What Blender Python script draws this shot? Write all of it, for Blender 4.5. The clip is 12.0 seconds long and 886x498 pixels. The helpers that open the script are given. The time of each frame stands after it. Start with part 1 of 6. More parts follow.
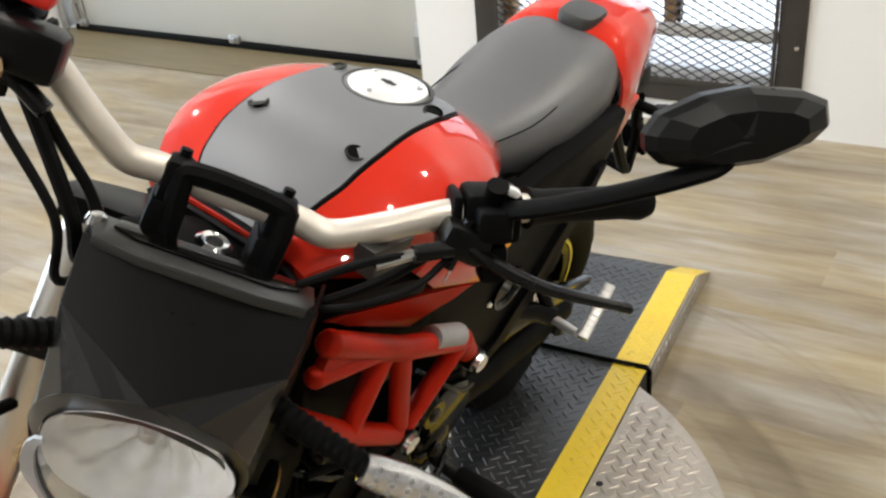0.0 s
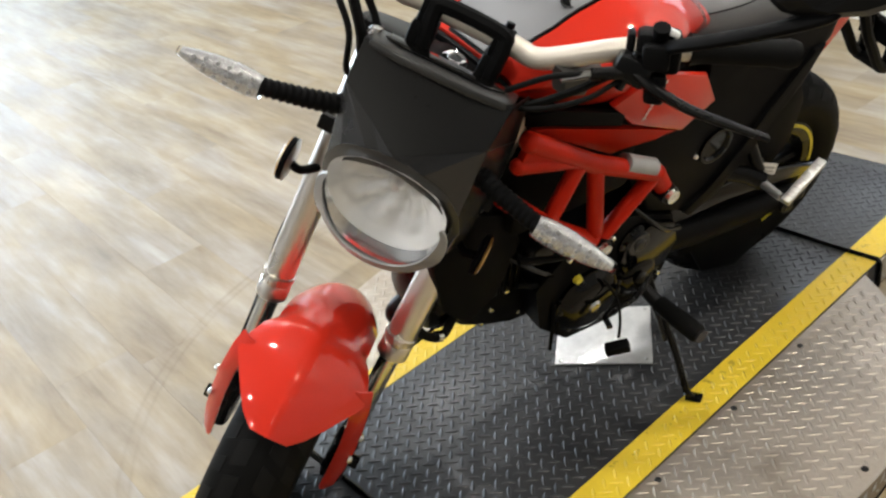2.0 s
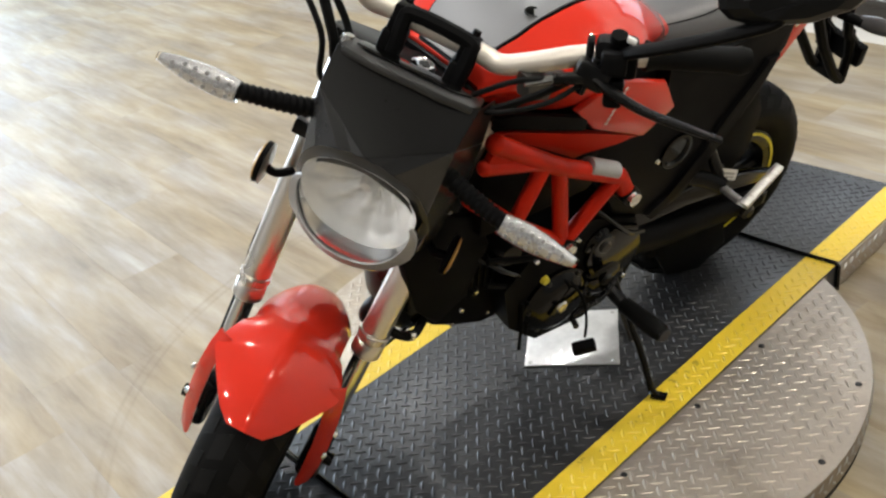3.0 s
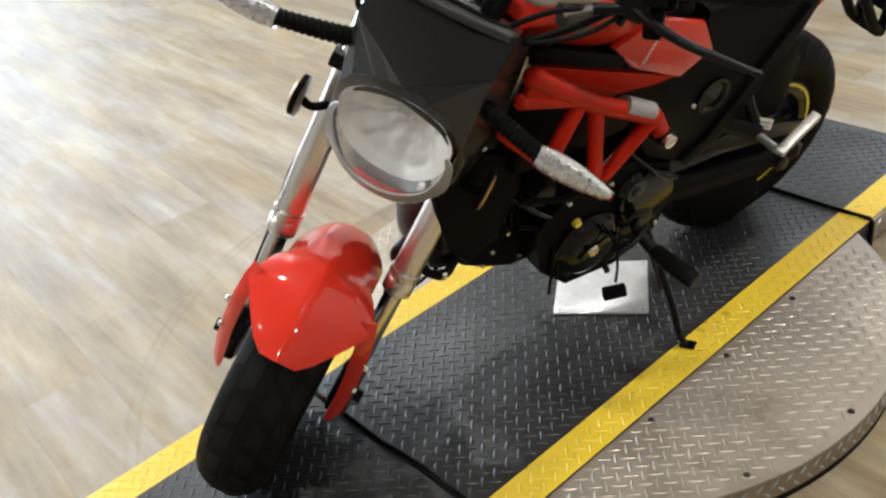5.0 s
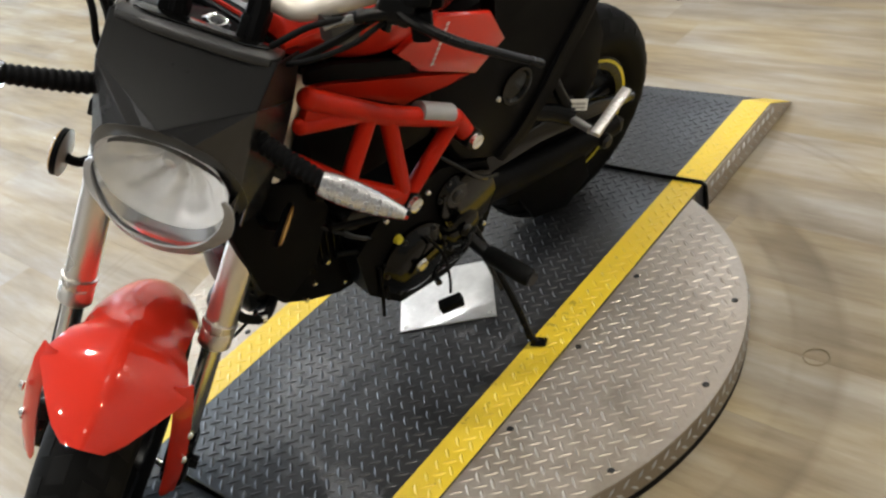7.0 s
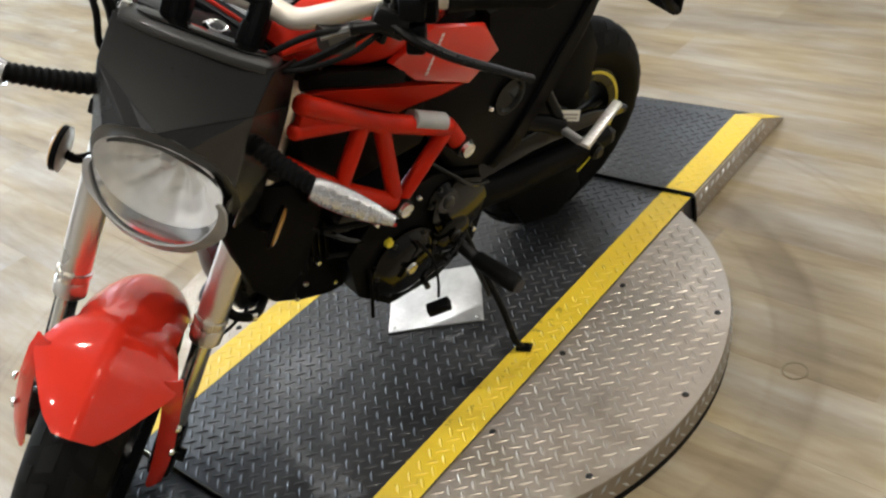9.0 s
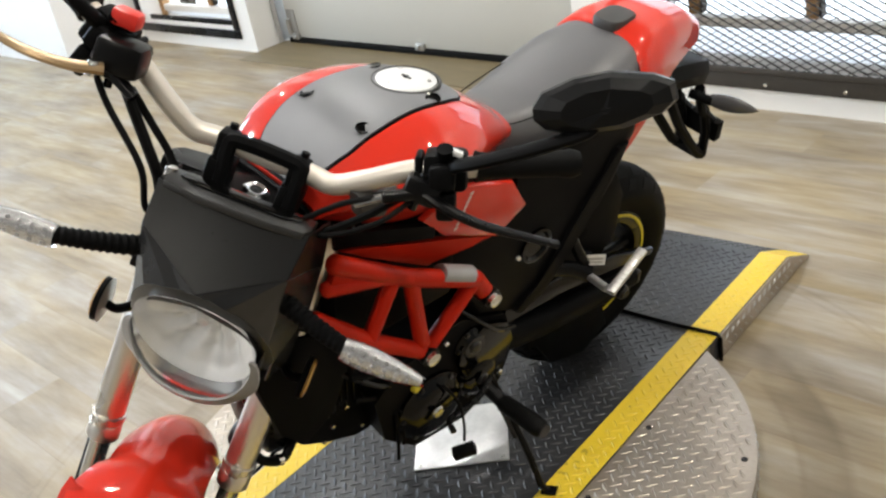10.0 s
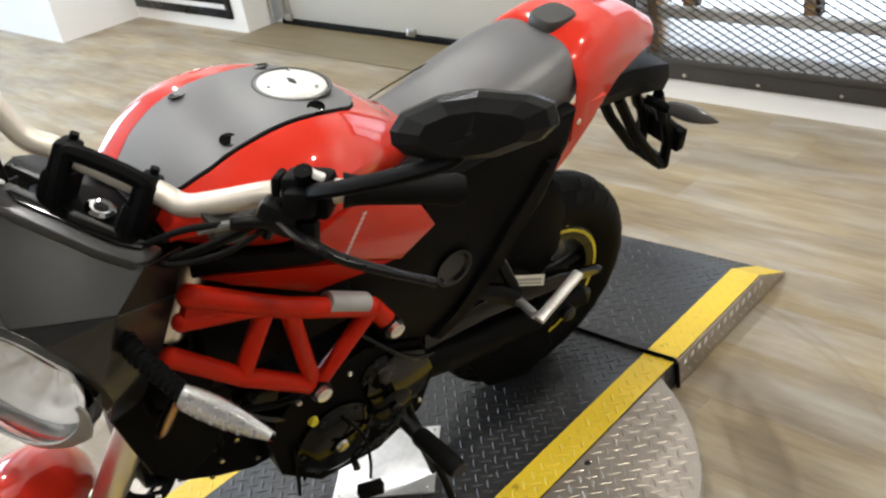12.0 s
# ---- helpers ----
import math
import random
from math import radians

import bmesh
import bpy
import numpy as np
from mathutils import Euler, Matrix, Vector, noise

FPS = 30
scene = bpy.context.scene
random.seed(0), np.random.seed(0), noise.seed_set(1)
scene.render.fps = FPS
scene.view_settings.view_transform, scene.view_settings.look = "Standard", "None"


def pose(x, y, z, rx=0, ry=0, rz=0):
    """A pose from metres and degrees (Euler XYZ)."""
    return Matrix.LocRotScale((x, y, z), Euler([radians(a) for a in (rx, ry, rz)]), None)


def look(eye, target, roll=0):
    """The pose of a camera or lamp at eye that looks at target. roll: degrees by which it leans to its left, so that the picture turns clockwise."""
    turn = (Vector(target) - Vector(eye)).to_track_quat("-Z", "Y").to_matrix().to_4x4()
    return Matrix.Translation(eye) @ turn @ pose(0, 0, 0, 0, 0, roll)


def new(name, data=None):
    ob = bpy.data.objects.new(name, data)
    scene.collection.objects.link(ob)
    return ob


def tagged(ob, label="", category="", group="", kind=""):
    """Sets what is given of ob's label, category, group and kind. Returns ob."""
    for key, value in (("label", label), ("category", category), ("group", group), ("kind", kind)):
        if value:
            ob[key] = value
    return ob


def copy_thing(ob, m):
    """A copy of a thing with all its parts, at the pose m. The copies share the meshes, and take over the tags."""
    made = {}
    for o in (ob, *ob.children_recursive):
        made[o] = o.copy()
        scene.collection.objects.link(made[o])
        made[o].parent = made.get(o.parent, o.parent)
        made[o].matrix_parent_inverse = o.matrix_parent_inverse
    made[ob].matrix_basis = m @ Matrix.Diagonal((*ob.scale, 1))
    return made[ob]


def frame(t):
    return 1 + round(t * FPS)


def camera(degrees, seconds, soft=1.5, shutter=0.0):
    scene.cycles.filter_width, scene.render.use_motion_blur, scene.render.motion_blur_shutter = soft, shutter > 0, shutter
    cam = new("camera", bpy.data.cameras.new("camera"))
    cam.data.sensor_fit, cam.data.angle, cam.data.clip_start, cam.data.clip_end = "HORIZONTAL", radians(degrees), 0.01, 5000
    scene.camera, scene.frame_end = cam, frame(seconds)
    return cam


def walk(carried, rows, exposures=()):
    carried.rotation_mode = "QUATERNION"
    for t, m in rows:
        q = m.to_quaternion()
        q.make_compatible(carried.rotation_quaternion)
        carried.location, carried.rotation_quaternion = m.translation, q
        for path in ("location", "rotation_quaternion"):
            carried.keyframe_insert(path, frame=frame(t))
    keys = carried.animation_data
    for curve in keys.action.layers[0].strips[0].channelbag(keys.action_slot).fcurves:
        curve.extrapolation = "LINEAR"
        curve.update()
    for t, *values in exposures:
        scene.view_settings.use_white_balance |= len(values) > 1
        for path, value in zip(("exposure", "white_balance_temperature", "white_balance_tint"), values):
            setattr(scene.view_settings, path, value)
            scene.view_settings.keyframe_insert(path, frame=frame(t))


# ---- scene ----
cam = camera(48.6, 12.0, soft=2.4)
PATH = [
    (0, (0.837, -1.098, 1.343), (0.010, 0.339, 0.414), -5.7),
    (0.2, (0.907, -1.118, 1.369), (-0.006, 0.262, 0.435), -7.4),
    (0.3, (0.938, -1.129, 1.375), (-0.041, 0.223, 0.468), -8.7),
    (0.5, (1.019, -1.146, 1.379), (-0.099, 0.099, 0.479), -7.4),
    (0.7, (1.084, -1.157, 1.369), (-0.134, -0.057, 0.412), -4.7),
    (1, (1.155, -1.169, 1.362), (-0.157, -0.275, 0.318), -8.0),
    (1.2, (1.166, -1.180, 1.361), (-0.173, -0.287, 0.351), -8.2),
    (1.5, (1.173, -1.229, 1.360), (-0.150, -0.297, 0.365), -10.0),
    (1.7, (1.162, -1.269, 1.363), (-0.155, -0.318, 0.378), -10.3),
    (2, (1.180, -1.296, 1.372), (-0.107, -0.299, 0.392), -10.1),
    (2.2, (1.193, -1.301, 1.375), (-0.083, -0.253, 0.435), -8.8),
    (2.5, (1.213, -1.309, 1.383), (-0.063, -0.258, 0.446), -9.4),
    (3, (1.231, -1.329, 1.377), (-0.035, -0.286, 0.418), -9.4),
    (3.5, (1.226, -1.351, 1.382), (-0.023, -0.319, 0.390), -8.5),
    (3.7, (1.227, -1.365, 1.369), (-0.033, -0.370, 0.353), -9.8),
    (5.5, (1.240, -1.363, 1.328), (-0.047, -0.382, 0.333), -9.3),
    (5.7, (1.239, -1.359, 1.323), (-0.044, -0.379, 0.320), -9.9),
    (6, (1.245, -1.346, 1.319), (-0.012, -0.380, 0.272), -10.9),
    (6.2, (1.239, -1.332, 1.311), (-0.017, -0.368, 0.261), -11.9),
    (6.5, (1.231, -1.286, 1.291), (0.031, -0.281, 0.213), -15.4),
    (6.7, (1.244, -1.251, 1.287), (0.075, -0.153, 0.269), -15.6),
    (7, (1.242, -1.213, 1.293), (0.121, -0.082, 0.257), -14.3),
    (7.2, (1.239, -1.198, 1.287), (0.162, -0.009, 0.270), -13.4),
    (8.8, (1.269, -1.210, 1.336), (0.189, -0.019, 0.324), -14.3),
    (9, (1.268, -1.220, 1.319), (0.154, -0.086, 0.278), -12.3),
    (9.5, (1.274, -1.225, 1.327), (0.108, -0.094, 0.340), -10.4),
    (9.7, (1.283, -1.230, 1.340), (0.096, -0.085, 0.396), -11.3),
    (10, (1.277, -1.204, 1.398), (0.080, -0.005, 0.537), -11.6),
    (10.2, (1.279, -1.197, 1.420), (0.136, 0.038, 0.538), -10.1),
    (10.5, (1.276, -1.200, 1.430), (0.170, 0.075, 0.557), -9.8),
    (10.7, (1.277, -1.205, 1.443), (0.151, 0.074, 0.602), -9.1),
    (11, (1.258, -1.211, 1.419), (0.172, 0.037, 0.483), -9.7),
    (11.2, (1.241, -1.220, 1.409), (0.141, 0.015, 0.473), -10.4),
    (11.5, (1.238, -1.197, 1.396), (0.044, 0.011, 0.544), -13.4),
    (11.7, (1.254, -1.132, 1.359), (0.044, 0.050, 0.494), -12.2),
    (11.9, (1.288, -1.014, 1.349), (0.053, 0.125, 0.462), -12.1),
    (12, (1.299, -0.956, 1.348), (0.077, 0.199, 0.463), -10.6),
]
walk(cam, [(t, look(eye, target, roll)) for t, eye, target, roll in PATH])

# ---- world and light ----
world = bpy.data.worlds.new("sky")
scene.world = world
world.use_nodes = True
wn, wl = world.node_tree.nodes, world.node_tree.links
sky = wn.new("ShaderNodeTexSky")
sky.sky_type, sky.sun_disc = "NISHITA", False
sky.sun_elevation, sky.sun_rotation = radians(35), radians(200)
wl.new(sky.outputs[0], wn["Background"].inputs[0])
wn["Background"].inputs[1].default_value = 0.15
scene.view_settings.exposure = 0.0

THETA = math.atan(-0.065)
ROOM = Matrix.Translation((0, 2.035, 0)) @ Matrix.Rotation(THETA, 4, "Z")
CEIL = 3.3


LAMPS = [(x, y) for y in (-4.6, -2.6, -0.6, 1.2) for x in (-3.6, -1.2, 1.2, 3.6) if x < 0 or y > -2.0 or (x < 2 and y > -4)]
for x, y in LAMPS:
    lamp = bpy.data.lights.new("ceiling_light", "AREA")
    lamp.shape, lamp.size, lamp.energy, lamp.color = "DISK", 0.10, 32.0 if x < 0 else 26.5, (0.985, 0.975, 0.955) if x < 0 else (1.0, 0.955, 0.855)
    new("ceiling_light", lamp).location = (x, y, CEIL - 0.07)

# daylight through the shop window in the west wall
day = bpy.data.lights.new("west_daylight", "AREA")
day.shape, day.size, day.size_y, day.energy, day.color = "RECTANGLE", 3.8, 2.0, 200.0, (0.66, 0.83, 1.0)
new("west_daylight", day).matrix_basis = ROOM @ Matrix.Translation((-6.66, -2.9, 1.75)) @ Matrix.Rotation(radians(90), 4, "Z") @ Matrix.Rotation(radians(90), 4, "X") @ Matrix.Rotation(radians(180), 4, "Y")

# ---- building helpers ----
def link(name, bm, material, parent=None, smooth=True, m=None, label=""):
    """A bmesh as one mesh object, at the pose m under parent."""
    me = bpy.data.meshes.new(name)
    bmesh.ops.recalc_face_normals(bm, faces=bm.faces)
    if smooth:
        for fc in bm.faces:
            fc.smooth = True
        for e in bm.edges:
            if len(e.link_faces) == 2 and e.calc_face_angle(0) > radians(38):
                e.smooth = False
    bm.to_mesh(me)
    bm.free()
    if material:
        me.materials.append(material)
    ob = new(name, me)
    if parent:
        ob.parent = parent
    if m is not None:
        ob.matrix_basis = m
    if label:
        ob["label"] = label
    return ob


def part(name, bm, material, parent, label="", m=None):
    return link(name, bm, material, parent, True, m, label)


def add_box(bm, lo, hi, bevel=0.0, m=None, segs=2):
    """A box from corner lo to corner hi, with rounded edges, added to bm."""
    lo, hi = Vector(lo), Vector(hi)
    made = bmesh.ops.create_cube(bm, size=1.0)["verts"]
    for v in made:
        v.co = Vector([(a + b) / 2 + c * (b - a) for a, b, c in zip(lo, hi, v.co)])
    if bevel > 0:
        edges = list({e for v in made for e in v.link_edges})
        out = bmesh.ops.bevel(bm, geom=edges, offset=bevel, segments=segs, affect="EDGES", profile=0.5)
        made = list({v for fc in out["faces"] for v in fc.verts} | {v for v in made if v.is_valid})
    if m is not None:
        bmesh.ops.transform(bm, matrix=m, verts=made)
    return made


def box(lo, hi, bevel=0.0, m=None):
    bm = bmesh.new()
    add_box(bm, lo, hi, bevel, m)
    return bm


def smooth_path(points, steps=6):
    """Points on a Catmull-Rom curve through the given ones."""
    p = [Vector(q) for q in points]
    p = [2 * p[0] - p[1]] + p + [2 * p[-1] - p[-2]]
    out = []
    for a, b, c, d in zip(p, p[1:], p[2:], p[3:]):
        for k in range(steps):
            t = k / steps
            out.append(0.5 * ((2 * b) + (c - a) * t + (2 * a - 5 * b + 4 * c - d) * t * t + (3 * b - a - 3 * c + d) * t ** 3))
    return out + [p[-2]]


def add_tube(bm, path, radius, segs=12, flat=1.0, up=None):
    """A round bar along path; radius may be a number or one for each point; flat squashes it."""
    path = [Vector(q) for q in path]
    radii = radius if isinstance(radius, (list, tuple)) else [radius] * len(path)
    rings, side = [], None
    for n, q in enumerate(path):
        d = (path[min(n + 1, len(path) - 1)] - path[max(n - 1, 0)]).normalized()
        if side is None:
            ref = Vector(up) if up else (Vector((0, 0, 1)) if abs(d.z) < 0.9 else Vector((0, 1, 0)))
            side = d.cross(ref).normalized()
        side = (side - d * side.dot(d)).normalized()
        other = d.cross(side)
        rings.append([bm.verts.new(q + radii[n] * (math.cos(a) * side + flat * math.sin(a) * other)) for a in [2 * math.pi * k / segs for k in range(segs)]])
    for r, s in zip(rings, rings[1:]):
        for k in range(segs):
            bm.faces.new((r[k], r[(k + 1) % segs], s[(k + 1) % segs], s[k]))
    bm.faces.new(rings[0][::-1])
    bm.faces.new(rings[-1])


def tube(path, radius, segs=12, flat=1.0, up=None):
    bm = bmesh.new()
    add_tube(bm, path, radius, segs, flat, up)
    return bm


def add_lathe(bm, profile, segs=48, m=None, closed=False):
    """The profile, points of (radius, height), turned round the z axis."""
    rings = []
    for r, h in profile:
        rings.append([bm.verts.new((r * math.cos(2 * math.pi * k / segs), r * math.sin(2 * math.pi * k / segs), h)) for k in range(segs)])
    pairs = list(zip(rings, rings[1:])) + ([(rings[-1], rings[0])] if closed else [])
    for a, b in pairs:
        for k in range(segs):
            bm.faces.new((a[k], a[(k + 1) % segs], b[(k + 1) % segs], b[k]))
    if not closed:
        if profile[0][0] > 1e-4:
            bm.faces.new(rings[0][::-1])
        if profile[-1][0] > 1e-4:
            bm.faces.new(rings[-1])
    verts = [v for r in rings for v in r]
    bmesh.ops.remove_doubles(bm, verts=verts, dist=1e-5)
    if m is not None:
        bmesh.ops.transform(bm, matrix=m, verts=[v for v in verts if v.is_valid])


def lathe(profile, segs=48, m=None, closed=False):
    bm = bmesh.new()
    add_lathe(bm, profile, segs, m, closed)
    return bm


def add_slab(bm, outline, z0, z1, bevel=0.0, m=None, segs=2):
    """A flat outline of (x, y) points given thickness from z0 to z1."""
    low = [bm.verts.new((x, y, z0)) for x, y in outline]
    high = [bm.verts.new((x, y, z1)) for x, y in outline]
    n = len(outline)
    faces = [bm.faces.new(low[::-1]), bm.faces.new(high)]
    faces += [bm.faces.new((low[k], low[(k + 1) % n], high[(k + 1) % n], high[k])) for k in range(n)]
    made = low + high
    if bevel > 0:
        edges = [e for fc in faces[:2] for e in fc.edges]
        out = bmesh.ops.bevel(bm, geom=edges, offset=bevel, segments=segs, affect="EDGES", profile=0.5)
        made = list({v for fc in out["faces"] for v in fc.verts} | {v for v in made if v.is_valid})
    if m is not None:
        bmesh.ops.transform(bm, matrix=m, verts=made)


def slab(outline, z0, z1, bevel=0.0, m=None):
    bm = bmesh.new()
    add_slab(bm, outline, z0, z1, bevel, m)
    return bm


def loft(sections, closed=True, caps=True):
    """Rings of equally many points joined into a skin."""
    bm = bmesh.new()
    rings = [[bm.verts.new(q) for q in ring] for ring in sections]
    n = len(rings[0])
    for a, b in zip(rings, rings[1:]):
        for k in range(n if closed else n - 1):
            bm.faces.new((a[k], a[(k + 1) % n], b[(k + 1) % n], b[k]))
    if caps and closed:
        bm.faces.new(rings[0][::-1])
        bm.faces.new(rings[-1])
    return bm


def thicken(bm, depth):
    """Gives an open skin its thickness, inwards from its normals."""
    bmesh.ops.recalc_face_normals(bm, faces=bm.faces)
    bmesh.ops.solidify(bm, geom=bm.faces[:], thickness=depth)
    return bm


def empty(name, m=None):
    ob = new(name)
    if m is not None:
        ob.matrix_basis = m
    return ob


# ---- materials ----
def material(name, colour, rough=0.5, metal=0.0, spread=0.0, scale=20.0, rough_spread=0.0, bump=0.0, bump_scale=200.0, coat=0.0, stretch=(1, 1, 1), per_object=0.0, coords="Object", spec=0.5):
    """A surface with two scales of variation in colour and gloss, and fine relief."""
    mat = bpy.data.materials.new(name)
    mat.use_nodes = True
    n, l = mat.node_tree.nodes, mat.node_tree.links
    b = n["Principled BSDF"]
    b.inputs["Base Color"].default_value = (*colour, 1)
    b.inputs["Roughness"].default_value = rough
    b.inputs["Metallic"].default_value = metal
    b.inputs["Coat Weight"].default_value = coat
    b.inputs["Coat Roughness"].default_value = 0.025
    b.inputs["Specular IOR Level"].default_value = spec
    tc = n.new("ShaderNodeTexCoord")
    mp = n.new("ShaderNodeMapping")
    mp.inputs["Scale"].default_value = stretch
    l.new(tc.outputs[coords], mp.inputs["Vector"])
    big = n.new("ShaderNodeTexNoise")
    big.inputs["Scale"].default_value, big.inputs["Detail"].default_value = scale, 6
    l.new(mp.outputs[0], big.inputs["Vector"])
    fine = n.new("ShaderNodeTexNoise")
    fine.inputs["Scale"].default_value, fine.inputs["Detail"].default_value = bump_scale, 3
    l.new(mp.outputs[0], fine.inputs["Vector"])
    if spread > 0:
        mix = n.new("ShaderNodeMix")
        mix.data_type = "RGBA"
        mix.inputs["A"].default_value = (*[c * (1 - spread) for c in colour], 1)
        mix.inputs["B"].default_value = (*[min(1, c * (1 + spread)) for c in colour], 1)
        add = n.new("ShaderNodeMath")
        add.operation = "MULTIPLY_ADD"
        add.inputs[1].default_value, add.inputs[2].default_value = 0.35, 0.0
        l.new(fine.outputs["Fac"], add.inputs[0])
        add2 = n.new("ShaderNodeMath")
        add2.operation = "MULTIPLY_ADD"
        add2.inputs[1].default_value = 0.65
        l.new(big.outputs["Fac"], add2.inputs[0])
        l.new(add.outputs[0], add2.inputs[2])
        last = add2.outputs[0]
        if per_object > 0:
            oi = n.new("ShaderNodeObjectInfo")
            add3 = n.new("ShaderNodeMath")
            add3.operation = "MULTIPLY_ADD"
            add3.inputs[1].default_value = per_object
            l.new(oi.outputs["Random"], add3.inputs[0])
            l.new(last, add3.inputs[2])
            last = add3.outputs[0]
        l.new(last, mix.inputs["Factor"])
        l.new(mix.outputs["Result"], b.inputs["Base Color"])
    if rough_spread > 0:
        mr = n.new("ShaderNodeMapRange")
        mr.inputs["From Min"].default_value, mr.inputs["From Max"].default_value = 0.3, 0.7
        mr.inputs["To Min"].default_value, mr.inputs["To Max"].default_value = max(0.0, rough - rough_spread), min(1.0, rough + rough_spread)
        l.new(big.outputs["Fac"], mr.inputs["Value"])
        l.new(mr.outputs[0], b.inputs["Roughness"])
    if bump > 0:
        bp = n.new("ShaderNodeBump")
        bp.inputs["Strength"].default_value, bp.inputs["Distance"].default_value = bump, 0.001
        l.new(fine.outputs["Fac"], bp.inputs["Height"])
        l.new(bp.outputs[0], b.inputs["Normal"])
    return mat


def glow(name, colour, strength):
    mat = bpy.data.materials.new(name)
    mat.use_nodes = True
    b = mat.node_tree.nodes["Principled BSDF"]
    b.inputs["Base Color"].default_value = (*colour, 1)
    b.inputs["Emission Color"].default_value = (*colour, 1)
    b.inputs["Emission Strength"].default_value = strength
    return mat


def glass(name, colour=(1, 1, 1), rough=0.02, ior=1.45):
    mat = bpy.data.materials.new(name)
    mat.use_nodes = True
    b = mat.node_tree.nodes["Principled BSDF"]
    b.inputs["Base Color"].default_value = (*colour, 1)
    b.inputs["Roughness"].default_value = rough
    b.inputs["IOR"].default_value = ior
    b.inputs["Transmission Weight"].default_value = 1.0
    return mat


def wood_floor(name):
    """Pale oak-look laminate: streaked grain along the plank, cloudy tone, plank to plank difference."""
    mat = bpy.data.materials.new(name)
    mat.use_nodes = True
    n, l = mat.node_tree.nodes, mat.node_tree.links
    b = n["Principled BSDF"]
    b.inputs["Specular IOR Level"].default_value = 0.5
    tc, oi = n.new("ShaderNodeTexCoord"), n.new("ShaderNodeObjectInfo")
    shift = n.new("ShaderNodeVectorMath")
    shift.operation = "SCALE"
    shift.inputs[0].default_value = (37.0, 91.0, 13.0)
    l.new(oi.outputs["Random"], shift.inputs["Scale"])
    moved = n.new("ShaderNodeVectorMath")
    l.new(tc.outputs["Object"], moved.inputs[0])
    l.new(shift.outputs[0], moved.inputs[1])
    place = n.new("ShaderNodeNewGeometry")
    outs = []
    for scale, stretch, detail in ((5.5, (0.50, 2.2, 1.0), 8), (3.0, (0.42, 2.3, 1.0), 8), (16.0, (0.22, 2.6, 1.0), 6)):
        mp, no = n.new("ShaderNodeMapping"), n.new("ShaderNodeTexNoise")
        mp.inputs["Scale"].default_value = stretch
        no.inputs["Scale"].default_value, no.inputs["Detail"].default_value, no.inputs["Distortion"].default_value = scale, detail, (0.15, 0.35, 0.0)[len(outs)]
        no.inputs["Roughness"].default_value = 0.62
        l.new(place.outputs["Position"] if len(outs) == 1 else moved.outputs[0], mp.inputs["Vector"])
        l.new(mp.outputs[0], no.inputs["Vector"])
        outs.append(no.outputs["Fac"])
    m1 = n.new("ShaderNodeMath")
    m1.operation = "MULTIPLY_ADD"
    m1.inputs[1].default_value = 0.40
    l.new(outs[0], m1.inputs[0])
    m2 = n.new("ShaderNodeMath")
    m2.operation = "MULTIPLY_ADD"
    m2.inputs[1].default_value = 0.56
    l.new(outs[1], m2.inputs[0])
    l.new(m2.outputs[0], m1.inputs[2])
    m3 = n.new("ShaderNodeMath")
    m3.operation = "MULTIPLY_ADD"
    m3.inputs[1].default_value, m3.inputs[2].default_value = 0.20, -0.075
    l.new(outs[2], m3.inputs[0])
    l.new(m3.outputs[0], m2.inputs[2])
    m4 = n.new("ShaderNodeMath")
    m4.operation = "MULTIPLY_ADD"
    m4.inputs[1].default_value = 0.05
    l.new(oi.outputs["Random"], m4.inputs[0])
    l.new(m1.outputs[0], m4.inputs[2])
    ramp = n.new("ShaderNodeValToRGB")
    e = ramp.color_ramp.elements
    e[0].position, e[0].color = 0.32, (0.135, 0.092, 0.046, 1)
    e[1].position, e[1].color = 0.75, (0.46, 0.413, 0.338, 1)
    mid = e.new(0.52)
    mid.color = (0.288, 0.234, 0.158, 1)
    l.new(m4.outputs[0], ramp.inputs["Fac"])
    # scuffs swept by the turning ramp: rings about the turntable's pin
    geo, off, flat, dist = n.new("ShaderNodeNewGeometry"), n.new("ShaderNodeVectorMath"), n.new("ShaderNodeVectorMath"), n.new("ShaderNodeVectorMath")
    off.operation, flat.operation, dist.operation = "SUBTRACT", "MULTIPLY", "LENGTH"
    off.inputs[1].default_value, flat.inputs[1].default_value = (0.03, -0.05, 0.0), (1, 1, 0)
    l.new(geo.outputs["Position"], off.inputs[0])
    l.new(off.outputs[0], flat.inputs[0])
    l.new(flat.outputs[0], dist.inputs[0])
    span, rings = n.new("ShaderNodeMapRange"), n.new("ShaderNodeValToRGB")
    span.inputs["From Min"].default_value, span.inputs["From Max"].default_value = 0.6, 1.1
    l.new(dist.outputs["Value"], span.inputs["Value"])
    re = rings.color_ramp.elements
    re[0].position, re[0].color = 0.205, (0, 0, 0, 1)
    re[1].position, re[1].color = 0.90, (0, 0, 0, 1)
    for at, val in ((0.226, 0.55), (0.25, 0.35), (0.33, 0.55), (0.39, 0.75), (0.43, 0.0), (0.815, 0.0), (0.832, 0.42), (0.845, 0.10), (0.866, 0.08), (0.882, 0.42)):
        re.new(at).color = (val, val, val, 1)
    l.new(span.outputs[0], rings.inputs["Fac"])
    worn, keep, soil = n.new("ShaderNodeTexNoise"), n.new("ShaderNodeMapRange"), n.new("ShaderNodeMath")
    worn.inputs["Scale"].default_value, worn.inputs["Detail"].default_value = 3.2, 5
    l.new(geo.outputs["Position"], worn.inputs["Vector"])
